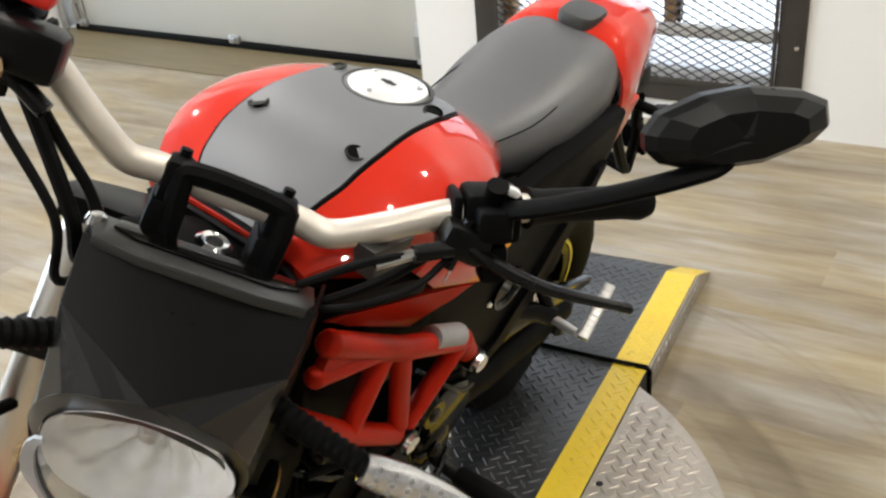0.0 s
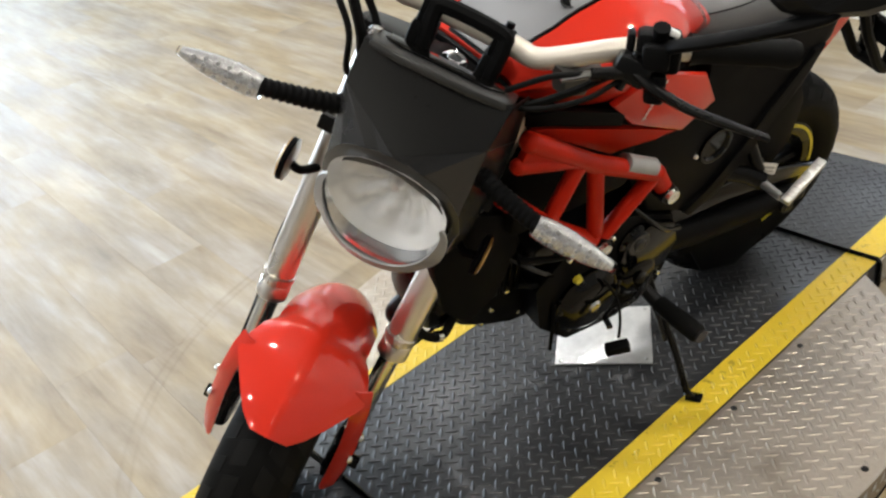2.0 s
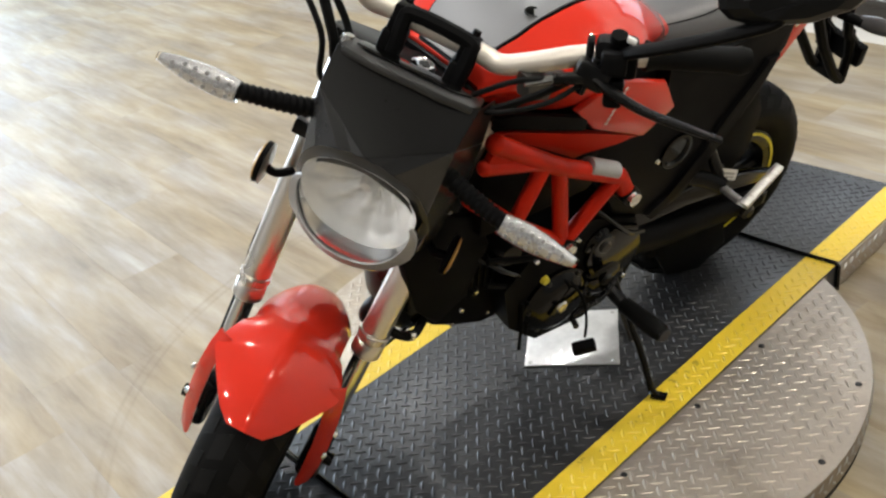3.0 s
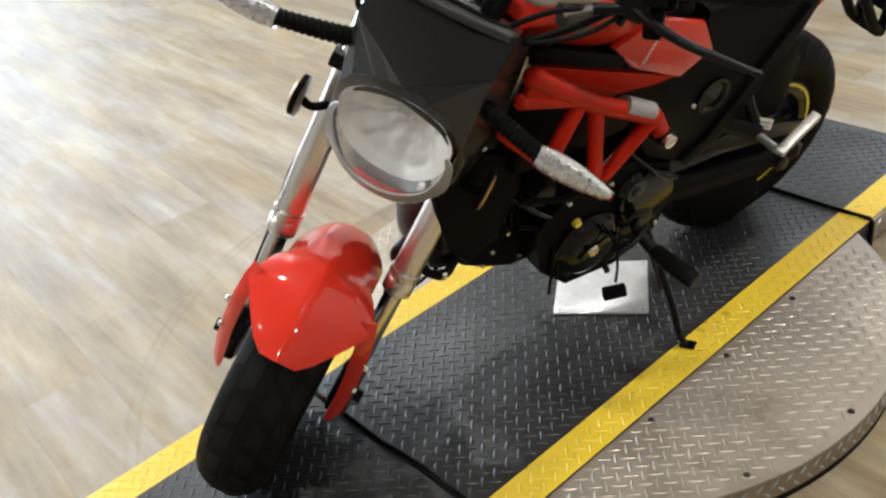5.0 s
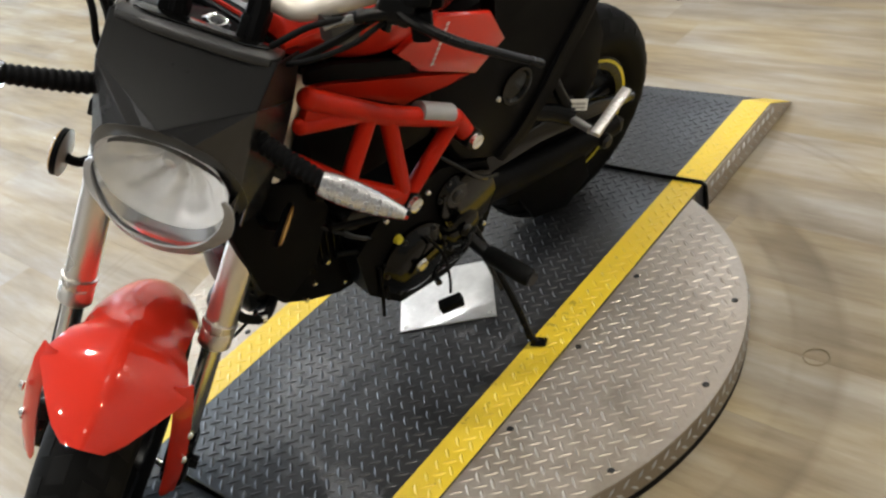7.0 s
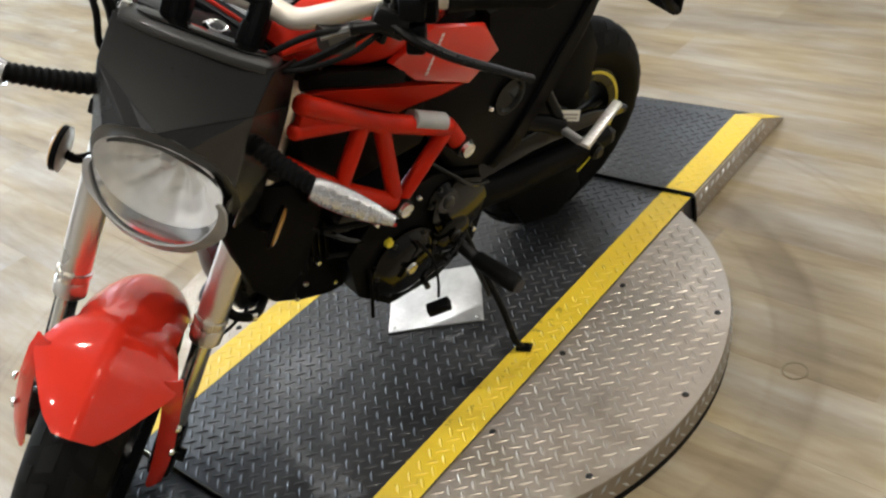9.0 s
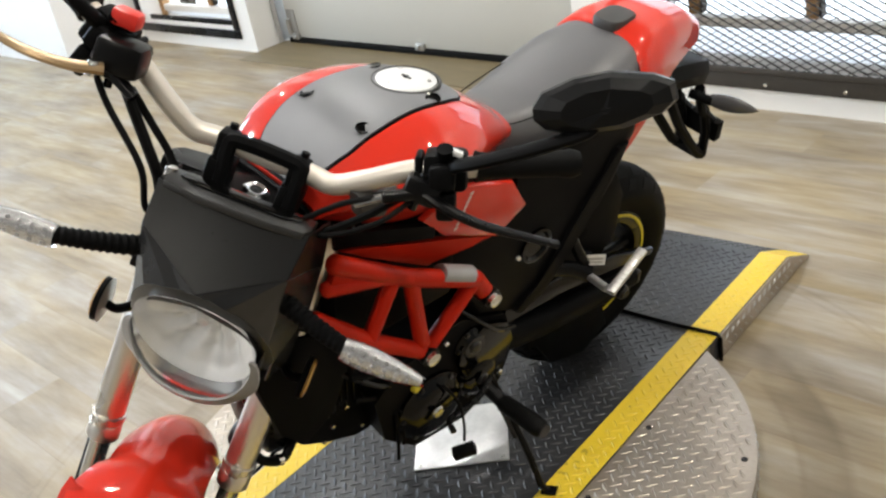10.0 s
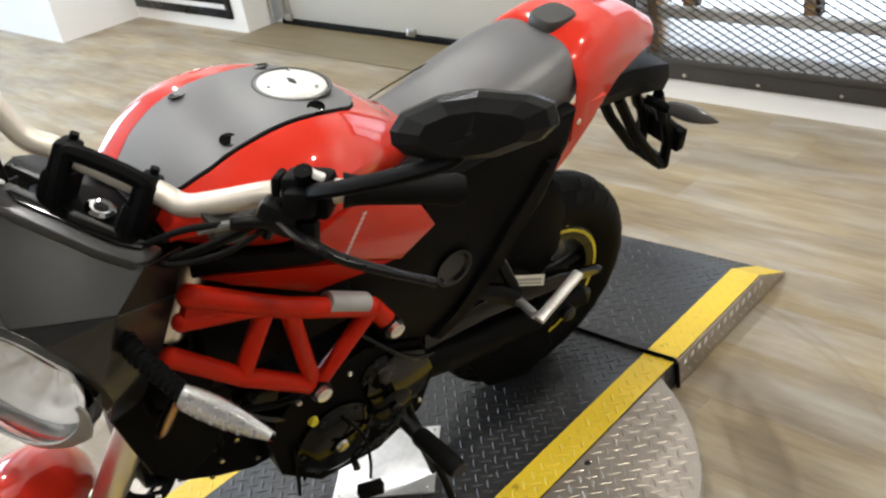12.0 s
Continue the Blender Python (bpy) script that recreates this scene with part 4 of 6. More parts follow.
# front fender: a shield-shaped shell over the tyre
def fender():
    rows = []
    for i in range(29):
        t = i / 28
        th = radians(36 + 112 * t)
        if t < 0.23:
            hw = 0.030 + 0.079 * (t / 0.23) ** 0.72
        elif t < 0.42:
            hw = 0.109 - 0.031 * (t - 0.23) / 0.19
        else:
            hw = 0.078 - 0.004 * (t - 0.42) / 0.58
        step = min(1, max(0, (0.43 - t) / 0.07))
        step = step * step * (3 - 2 * step)
        dip = math.exp(-((t - 0.385) / 0.035) ** 2)
        lift = 0.017 + 0.017 * step - 0.001 * dip
        row = []
        for j in range(17):
            v = j / 8 - 1
            x = hw * v
            bow = math.sqrt(v * v + 0.0015) - math.sqrt(0.0015)
            shield = (0.043 * bow + 0.012 * bow ** 4) * min(1, 0.30 + t / 0.25)
            dome = 0.050 * abs(v) ** 2.3
            drop = shield * step + dome * (1 - step)
            r = 0.25 + lift - drop
            row.append((x, AXLE_F.y - r * math.cos(th), AXLE_F.z + r * math.sin(th)))
        rows.append(row)
    return thicken(loft(rows, False, False), 0.003)


fend = fpart("front_fender", fender(), M_RED, None, "glossy red front mudguard")


def fender_wing():
    """Forward-facing strip from the shield's edge down to the axle."""
    rows = []
    for y, z, x0, x1 in ((-0.144, -0.008, 0.084, 0.109), (-0.148, -0.035, 0.090, 0.116), (-0.140, -0.085, 0.096, 0.122), (-0.120, -0.15, 0.100, 0.126), (-0.102, -0.21, 0.101, 0.126), (-0.086, -0.262, 0.101, 0.122), (-0.082, -0.272, 0.104, 0.117)):
        rows.append([(x0 + (x1 - x0) * k / 4, y + 0.016 * k / 4 - 0.004 * math.sin(math.pi * k / 4), z) for k in range(5)])
    return thicken(loft(rows, False, False), 0.004)


for w, s in zip(both(fender_wing, fpart, "fender_bracket", M_RED, fend, "red fender bracket"), (1, -1)):
    for y, z in ((-0.132, -0.094), (-0.105, -0.166)):
        fpart("bolt", lathe([(0, 0.007), (0.004, 0.0065), (0.0065, 0.004), (0.007, 0)], 12, Matrix.Translation((0.1225 * s, y, z)) @ Matrix.Rotation(radians(90 * s), 4, "Y")), M_STEEL, fend, "bright bolt")


# headlight: faceted black cowl, bowl, clear lens
LAMP = Vector((0.004, -0.198, 0.316))
FWD, UPW = Vector((0, -math.cos(RAKE), -math.sin(RAKE))), Vector((0, -math.sin(RAKE), math.cos(RAKE)))


COWL_SET = Matrix.Translation((0, -0.2, 0.4)) @ Matrix.Rotation(radians(-6), 4, "Z") @ Matrix.Rotation(radians(-3), 4, "Y") @ Matrix.Translation((0, 0.2, -0.4))


def hpart(name, bm, mat, parent=None, label=""):
    """A part of the headlight unit, which sits a little askew on the fork."""
    bmesh.ops.transform(bm, matrix=COWL_SET, verts=bm.verts[:])
    return fpart(name, bm, mat, parent, label)


def cowl(cheeks=False):
    """Flat facets: a V-shaped front panel, cheeks folding back from it, and the brow's edge round the lamp."""
    top, mid_top = (0.103, -0.172, 0.508), (0.0, -0.1725, 0.508)
    kink, tip = (0.099, -0.204, 0.455), (0.0, -0.2345, 0.405)
    brow = [(0.040, -0.2315, 0.398), (0.074, -0.214, 0.381), (0.096, -0.186, 0.348), (0.104, -0.158, 0.314), (0.098, -0.138, 0.268)]
    rear = [(0.109, -0.090, 0.505), (0.116, -0.088, 0.440), (0.116, -0.080, 0.360), (0.106, -0.072, 0.270)]
    a1, a2, a3, a4, a5 = brow
    s1, s2, s3, s4 = rear
    bm = bmesh.new()
    seen = {}
    for side in (1, -1):
        for face in ((mid_top, top, kink, tip), (top, s1, s2, kink)) if not cheeks else ((kink, a1, tip), (kink, a2, a1), (kink, a3, a2), (kink, s2, a3), (a3, s2, s3), (a3, s3, a4), (a4, s3, s4), (a4, s4, a5)):
            vs = []
            for x, y, z in face:
                key = (x * side, y, z)
                if key not in seen:
                    seen[key] = bm.verts.new(key)
                vs.append(seen[key])
            bm.faces.new(vs)
    thicken(bm, 0.0035)
    sharp = [e for e in bm.edges if len(e.link_faces) == 2 and e.calc_face_angle(0) > radians(8)]
    bmesh.ops.bevel(bm, geom=sharp, offset=0.0011, segments=1, affect="EDGES")
    return bm


def brow_visor():
    """Dark curved wall that runs from the brow's edge back to the lens."""
    half = [(0.0, -0.2345, 0.405), (0.040, -0.2315, 0.398), (0.074, -0.214, 0.381), (0.096, -0.186, 0.348), (0.104, -0.158, 0.314)]
    arc = smooth_path([(-x, y, z) for x, y, z in half[:0:-1]] + half, 5)
    inner = [(x * 0.90, y + 0.010, z - 0.024) for x, y, z in arc]
    return thicken(loft([[tuple(q) for q in arc], [((a[0] + b[0]) / 2, (a[1] + b[1]) / 2 - 0.002, (a[2] + b[2]) / 2) for a, b in zip(arc, inner)], inner], False, False), 0.002)


cw = hpart("headlight_cowl", cowl(), M_COWL, None, "satin black faceted headlight cowl")
ck = hpart("cheek", cowl(True), M_CHEEK, cw, "glossy black cheeks round the lamp")
for face in list(cw.data.polygons) + list(ck.data.polygons):
    face.use_smooth = False
hpart("brow", brow_visor(), M_DASH, cw, "dark curved brow above the lamp")
bm = slab([(-0.098, -0.122), (-0.101, -0.160), (-0.094, -0.178), (-0.05, -0.187), (0.05, -0.187), (0.094, -0.178), (0.101, -0.160), (0.098, -0.122)], 0.499, 0.511, 0.004)
dash = hpart("instrument_panel", bm, M_DASH, cw, "black instrument housing")
hpart("display", slab([(-0.082, -0.130), (-0.084, -0.150), (-0.06, -0.163), (0.06, -0.163), (0.084, -0.150), (0.082, -0.130)], 0.5115, 0.514, 0.001), M_GLOSS, cw, "dark glossy instrument display")


def lamp_oval(a, b, t):
    c, q = math.cos(t), math.sin(t)
    return Vector((a * math.copysign(abs(c) ** 0.9, c), 0, 0)) + UPW * (b * math.copysign(abs(q) ** 0.9, q) * (1.12 if q < 0 else 0.74))


def lamp_shell(a, b, bulge, back, rings=9, segs=48, rise=0.0):
    rows = []
    for i in range(rings + 1):
        r = i / rings
        rows.append([LAMP + UPW * rise + lamp_oval(a * r, b * r, 2 * math.pi * k / segs) + FWD * (back + bulge * (1 - r ** 2.2)) for k in range(segs)])
    bm = loft(rows[1:], True, False)
    bm.faces.new([v for v in bm.verts[:segs]])
    return bm


bm = lamp_shell(0.0855, 0.084, -0.045, -0.002, 16, 72, 0.021)
for k, v in enumerate(bm.verts):
    ring, turn = k // 72, 2 * math.pi * (k % 72) / 72
    v.co += FWD * (0.0052 * math.sin(9 * turn + 0.4 * ring) * math.sin(math.pi * ring / 15) + 0.0016 * math.sin(ring * 1.9) * (1 if ring < 15 else 0))
hpart("lamp_bowl", lamp_shell(0.088, 0.104, -0.075, -0.012), M_BLACK, cw, "black bowl behind the lamp")
hpart("reflector", bm, M_REFLECT, cw, "chromed headlight reflector")
hpart("bulb_shield", lathe([(0, 0.022), (0.008, 0.020), (0.012, 0.012), (0.012, 0.0), (0.0, 0.0)], 20, Matrix.Translation(LAMP - FWD * 0.045 + UPW * 0.021) @ Vector((0, 0, 1)).rotation_difference(FWD).to_matrix().to_4x4()), M_SILVERPLASTIC, cw, "silver bulb cap")
TURN = [2 * math.pi * k / 48 for k in range(48)]
bezel = [[LAMP + UPW * 0.021 + lamp_oval(0.0855, 0.084, t) - FWD * 0.002 for t in TURN], [LAMP + UPW * 0.014 + lamp_oval(0.0862, 0.091, t) + FWD * 0.010 for t in TURN], [LAMP + UPW * 0.009 + lamp_oval(0.0865, 0.097, t) + FWD * 0.008 for t in TURN], [LAMP + UPW * 0.006 + lamp_oval(0.0862, 0.1, t) - FWD * 0.012 for t in TURN], [LAMP + lamp_oval(0.0865, 0.107, t) - FWD * 0.004 for t in TURN]]
bezel = [[a.lerp(p, min(1.0, max(0.0, 0.15 - math.sin(t)))) for a, p, t in zip(bezel[0], ring, TURN)] for ring in bezel]
hpart("bezel", loft(bezel, True, False), M_BEZEL, cw, "grey inner bezel of the headlight")
lens = hpart("lens", thicken(lamp_shell(0.090, 0.112, 0.036, 0.004), 0.001), M_LENS, cw, "clear headlight lens")
lens.visible_shadow = False
RIM = [math.pi * (0.96 + 1.08 * k / 40) for k in range(41)]
low = [max(0.0, -math.sin(t)) for t in RIM]
rows = [[LAMP + lamp_oval(0.090 * (1 + rr * q), 0.112 * (1 + rr * q), t) + FWD * d for t, q in zip(RIM, low)] for rr, d in ((-0.005, -0.03), (0.012, -0.028), (0.014, 0.000), (0.006, 0.003), (-0.005, 0.002))]
hpart("lens_rim", loft(rows + rows[:1], False, False), M_SMOKE, cw, "grey smoked lens rim")


band = []
for edge, off in ((0.57, 0.0), (0.58, 0.0035), (0.785, 0.0035), (0.80, 0.0)):
    row = []
    for k in range(33):
        t = math.pi * (0.88 + 1.22 * k / 32)
        taper = min(1.0, 0.15 + k / 6, 0.15 + (32 - k) / 6)
        wide = 0.685 + (edge - 0.685) * taper + 0.32 * abs(math.cos(t)) ** 3
        row.append(LAMP + lamp_oval(0.090 * wide, 0.112 * wide, t) + FWD * (0.0048 + off + 0.036 * (1 - min(1.0, wide) ** 2.2)))
    band.append(row)
hpart("lens_trim", thicken(loft(band, False, False), 0.0015), M_TRIM, cw, "grey trim band across the lens")


def signal_stalk():
    path, radii = [], []
    for k in range(25):
        t = k / 24
        path.append((0.095 + 0.10 * t, -0.17 - 0.05 * t ** 0.7, 0.412 - 0.008 * t))
        radii.append(0.0125 + (0.0022 if k % 2 else 0.0) - 0.002 * t)
    return tube(path, radii, 12)


def signal_body(scale=1.0, x0=0.188, x1=0.302, deep=1.0):
    rows = []
    for k in range(13):
        t = k / 12
        hh = 0.021 * (math.sin(math.pi * min(1, 0.20 + t * 0.72)) ** 0.58) * (1 - 0.34 * t)
        dd = (0.6 * hh + 0.003) * deep
        x = x0 + (x1 - x0) * t
        rows.append([(x, -0.222 - (dd if math.cos(a) < 0 else dd * 0.8) * -math.cos(a) * (1 if math.cos(a) < 0 else 1), 0.404 + hh * scale * math.sin(a) - 0.004 * t) for a in [2 * math.pi * j / 16 for j in range(16)]])
    return loft(rows)


for st, s in zip(both(signal_stalk, fpart, "turn_signal", M_BLACK, None, "front turn signal on a ribbed black stalk"), (1, -1)):
    bm = signal_body()
    fpart("signal_lens", bm if s > 0 else mirrored(bm), M_LENS, st, "clear turn signal lens").visible_shadow = False
    bm = signal_body(0.90, 0.190, 0.298, 0.86)
    led = fpart("led_board", bm if s > 0 else mirrored(bm), M_LED, st, "silver board of small lamps")
    bm = bmesh.new()
    for k in range(6):
        tt = 0.10 + 0.145 * k
        hh = 0.0189 * (math.sin(math.pi * min(1, 0.20 + tt * 0.72)) ** 0.58) * (1 - 0.34 * tt)
        for j in range(3 if k < 5 else 2):
            q = (j - (1 if k < 5 else 0.5)) * 0.58
            yy = -0.2225 - 0.86 * (0.667 * hh + 0.003) * math.sqrt(1 - q * q)
            add_lathe(bm, [(0, 0.0012), (0.0028, 0.001), (0.0034, -0.001), (0, -0.001)], 6, Matrix.Translation((0.190 + 0.108 * tt, yy, 0.404 + hh * q - 0.004 * tt)) @ Matrix.Rotation(radians(90), 4, "X"))
    fpart("diode_row", bm if s > 0 else mirrored(bm), M_TRIM, led, "dark diode windows")["kind"] = "stuff"


def reflector_bracket():
    bm = bmesh.new()
    add_tube(bm, smooth_path([(0.115, -0.02, 0.24), (0.135, -0.045, 0.235), (0.155, -0.052, 0.242)], 4), 0.007, 8)
    add_lathe(bm, [(0.0, -0.006), (0.022, -0.006), (0.033, -0.003), (0.034, 0.003), (0.0, 0.003)], 28, Matrix.Translation((0.158, -0.052, 0.246)) @ Matrix.Rotation(radians(90), 4, "Y"))
    return bm


for s in (1, -1):
    bm = reflector_bracket()
    rb = fpart("side_reflector", bm if s > 0 else mirrored(bm), M_BLACK, None, "round side reflector on a black bracket")
    if s < 0:
        fpart("reflector_back", lathe([(0.0, 0.0095), (0.026, 0.009), (0.033, 0.0065), (0.0345, 0.006)], 28, Matrix.Translation((s * 0.158, -0.052, 0.246)) @ Matrix.Rotation(radians(90), 4, "Y")), M_STEELDULL, rb, "bright reflector back")
    fpart("reflector_face", lathe([(0.0, 0.0), (0.030, 0.0), (0.031, 0.003), (0.026, 0.006), (0.0, 0.007)], 28, Matrix.Translation((s * 0.1605, -0.052, 0.246)) @ Matrix.Rotation(radians(90 * s), 4, "Y")), M_AMBER, rb, "amber reflector face")

# handlebar
half = [(0.0, -0.088, 0.556), (0.065, -0.088, 0.556), (0.098, -0.092, 0.556), (0.135, -0.10, 0.58), (0.19, -0.105, 0.620), (0.25, -0.098, 0.648), (0.385, -0.064, 0.700)]
bars = smooth_path([(-x, y, z) for x, y, z in half[:0:-1]] + half, 6)
hb = fpart("handlebar", tube(bars, 0.0145, 20), M_BAR, None, "champagne silver handlebar")


clamp = fpart("bar_clamp", tube(smooth_path([(-0.040, -0.108, 0.475), (-0.042, -0.106, 0.520), (-0.045, -0.102, 0.553), (-0.036, -0.100, 0.566), (0.044, -0.100, 0.566), (0.054, -0.102, 0.553), (0.055, -0.106, 0.520), (0.056, -0.108, 0.475)], 4), 0.0112, 8, 0.9), M_BLACK, None, "black handlebar clamp with a raised hoop")
for s in (-1, 1):
    fpart("clamp_cap", box((s * 0.05 - 0.013, -0.106, 0.530), (s * 0.05 + 0.013, -0.068, 0.572), 0.006), M_BLACK, clamp)
    fpart("riser", box((s * 0.05 - 0.016, -0.11, 0.455), (s * 0.05 + 0.016, -0.05, 0.535), 0.006), M_BLACK, clamp)
    fpart("clamp_bolt", tube([(s * 0.05, -0.078, 0.570), (s * 0.05, -0.078, 0.579)], 0.006, 8), M_BLACK, clamp)


def grip():
    path = [(0.262, -0.094, 0.653), (0.27, -0.092, 0.656), (0.28, -0.09, 0.66), (0.36, -0.07, 0.691), (0.372, -0.067, 0.695), (0.378, -0.066, 0.698), (0.388, -0.063, 0.702)]
    return tube(path, [0.021, 0.0185, 0.0172, 0.0172, 0.0185, 0.0195, 0.016], 16)


both(grip, fpart, "grip", M_RUBBER, None, "black rubber grip")


def switchgear():
    bm = bmesh.new()
    m = Matrix.Translation((0.228, -0.102, 0.638)) @ Matrix.Rotation(radians(-22), 4, "Y")
    add_box(bm, (-0.028, -0.026, -0.026), (0.028, 0.026, 0.024), 0.008, m)
    add_box(bm, (-0.040, -0.022, -0.022), (-0.029, 0.022, 0.022), 0.006, m)
    add_box(bm, (-0.020, -0.048, -0.018), (0.014, -0.020, 0.014), 0.006, m)
    add_tube(bm, [m @ Vector((0.0, -0.02, 0.02)), m @ Vector((0.0, -0.028, 0.034))], 0.011, 10)
    add_box(bm, (-0.012, -0.036, -0.062), (0.014, -0.008, -0.024), 0.006, m)
    return bm


sg = both(switchgear, fpart, "switch_housing", M_BLACK, None, "black switch housing")
fpart("kill_switch", box((-0.224, -0.138, 0.657), (-0.188, -0.108, 0.680), 0.006), M_KILL, sg[1], "red kill switch")
fpart("switch_button", box((0.215, -0.13, 0.664), (0.24, -0.115, 0.672), 0.003), M_WHITE, sg[0], "pale switch mark")


def lever():
    path = smooth_path([(0.205, -0.135, 0.610), (0.24, -0.150, 0.604), (0.29, -0.155, 0.602), (0.35, -0.140, 0.604), (0.398, -0.118, 0.604)], 5)
    radii = [0.012 - 0.005 * k / (len(path) - 1) for k in range(len(path) - 2)] + [0.0085, 0.009]
    return tube(path, radii, 10, 0.65)


fpart("lever", lever(), M_SATIN, None, "black hand lever")
bm = mirrored(lever())
bmesh.ops.translate(bm, vec=(0, -0.03, 0), verts=bm.verts[:])
lv = fpart("lever", bm, M_BRONZE, None, "bronze-coloured brake lever")
fpart("lever_pivot", lathe([(0, 0.012), (0.006, 0.011), (0.0075, 0.008), (0.0075, -0.008), (0, -0.008)], 14, Matrix.Translation((-0.216, -0.172, 0.607))), M_STEEL, lv, "bright pivot bolt")


def lever_perch():
    bm = bmesh.new()
    add_box(bm, (0.185, -0.15, 0.592), (0.232, -0.105, 0.625), 0.008)
    add_tube(bm, [(0.165, -0.15, 0.585), (0.20, -0.142, 0.602)], 0.0085, 10)
    add_tube(bm, [(0.205, -0.135, 0.58), (0.205, -0.135, 0.63)], 0.006, 8)
    return bm


both(lever_perch, fpart, "lever_perch", M_SATIN, None, "black lever perch")
fpart("cable_adjuster", tube([(0.135, -0.158, 0.565), (0.165, -0.15, 0.585)], 0.0055, 8), M_STEEL, None, "bright cable adjuster")
fpart("brake_reservoir", box((-0.225, -0.165, 0.605), (-0.165, -0.115, 0.648), 0.008), M_SATIN, None, "black brake fluid reservoir")


def mirror_stem():
    return tube(smooth_path([(0.232, -0.125, 0.648), (0.240, -0.150, 0.662), (0.262, -0.172, 0.684), (0.305, -0.195, 0.724), (0.352, -0.212, 0.770), (0.36, -0.208, 0.785)], 5), 0.0078, 10, 1.5, (0, 1, 0))


def mirror_head():
    out = [(0.288, 0.772), (0.291, 0.792), (0.318, 0.822), (0.352, 0.845), (0.40, 0.862), (0.424, 0.864), (0.437, 0.848), (0.430, 0.828), (0.395, 0.792), (0.345, 0.762), (0.312, 0.755), (0.295, 0.760)]
    cx, cz = 0.363, 0.808
    rows = []
    for k, (f, y) in enumerate(((0.10, -0.228), (0.62, -0.226), (0.90, -0.212), (1.0, -0.200), (1.0, -0.188), (0.96, -0.184))):
        rows.append([(cx + (x - cx) * f, y + (0.004 if x < 0.34 and k < 3 else 0), cz + (z - cz) * f) for x, z in out])
    return loft(rows)


for sm, s in zip(both(mirror_stem, fpart, "mirror", M_BLACK, None, "black rear-view mirror on a stalk"), (1, -1)):
    bm = mirror_head()
    shell = fpart("mirror_housing", bm if s > 0 else mirrored(bm), M_COWL, sm, "black angular mirror housing")
    for face in shell.data.polygons:
        face.use_smooth = False
    out = [(0.296, 0.776), (0.322, 0.815), (0.40, 0.855), (0.424, 0.85), (0.39, 0.795), (0.318, 0.764)]
    bm = slab(out, 0.1815, 0.1838, 0, Matrix(((1, 0, 0, 0), (0, 0, -1, 0), (0, 1, 0, 0), (0, 0, 0, 1))))
    fpart("mirror_glass", bm if s > 0 else mirrored(bm), M_CHROME, sm, "mirror glass")

for pts, r in (
    ([(0.165, -0.15, 0.585), (0.12, -0.16, 0.56), (0.07, -0.13, 0.50), (0.03, -0.06, 0.45), (0.05, 0.02, 0.42)], 0.0042),
    ([(0.20, -0.12, 0.60), (0.15, -0.14, 0.545), (0.10, -0.12, 0.49), (0.06, -0.05, 0.44), (0.06, 0.03, 0.40)], 0.0055),
    ([(0.20, -0.14, 0.59), (0.17, -0.165, 0.555), (0.115, -0.155, 0.51), (0.05, -0.09, 0.47), (0.0, -0.02, 0.44)], 0.0036),
    ([(-0.20, -0.12, 0.60), (-0.165, -0.13, 0.56), (-0.12, -0.13, 0.50), (-0.10, -0.10, 0.45), (-0.06, 0.0, 0.42)], 0.0075),
    ([(-0.225, -0.14, 0.60), (-0.195, -0.15, 0.565), (-0.13, -0.16, 0.505), (-0.115, -0.13, 0.44), (-0.10, -0.03, 0.40)], 0.0045),
    ([(-0.18, -0.12, 0.585), (-0.145, -0.115, 0.55), (-0.115, -0.11, 0.52), (-0.085, -0.10, 0.48), (-0.04, -0.02, 0.44)], 0.0055),
    ([(-0.11, 0.03, 0.25), (-0.135, 0.02, 0.10), (-0.13, 0.02, -0.02), (-0.125, -0.01, -0.15)], 0.0048)):
    fpart("cable", tube(smooth_path(pts, 6), r, 8), M_RUBBER, None, "black control cable")
fpart("cable_clip", lathe([(0, 0.012), (0.008, 0.010), (0.010, 0.0), (0.0, 0.0)], 12, Matrix.Translation((-0.1, -0.13, 0.50))), M_STEEL, None, "bright cable clip")

# ---- tank, seat, tail ----
def tank_at(y):
    """Half width, top and bottom of the tank at y."""
    ys = (-0.112, -0.095, -0.073, -0.038, 0.0, 0.05, 0.10, 0.15, 0.19, 0.245, 0.29)
    return (float(np.interp(y, ys, (0.124, 0.144, 0.165, 0.190, 0.207, 0.214, 0.204, 0.180, 0.153, 0.116, 0.080))),
            float(np.interp(y, ys, (0.872, 0.890, 0.906, 0.926, 0.941, 0.947, 0.944, 0.934, 0.914, 0.876, 0.832))),
            float(np.interp(y, ys, (0.842, 0.838, 0.830, 0.815, 0.798, 0.785, 0.780, 0.777, 0.775, 0.772, 0.77))))


def tank_soft(y):
    v = [tank_at(y + d) for d in (-0.02, -0.01, 0, 0.01, 0.02)]
    return [sum(q) / 5 for q in zip(*v)]


def tank_skin(y, a):
    """Point on the tank at y; a from 0 (left flank) to pi (right flank)."""
    w, zt, zb = tank_soft(y)
    c, s = math.cos(a), math.sin(a)
    z = zb + (zt - zb) * abs(s) ** 0.62
    x = w * math.copysign(abs(c) ** 0.66, c) * (0.56 + 0.44 * min(1, (z - zb) / (0.7 * (zt - zb))))
    return x, z


def tank():
    rows = []
    for i in range(33):
        y = -0.112 + 0.402 * i / 32
        ring = []
        for k in range(40):
            a = 2 * math.pi * k / 40
            if a <= math.pi:
                x, z = tank_skin(y, a)
            else:
                w, zt, zb = tank_soft(y)
                x, z = w * 0.56 * math.cos(a), zb + 0.02 * math.sin(a)
            ring.append((x, y, z))
        rows.append(ring)
    return loft(rows)


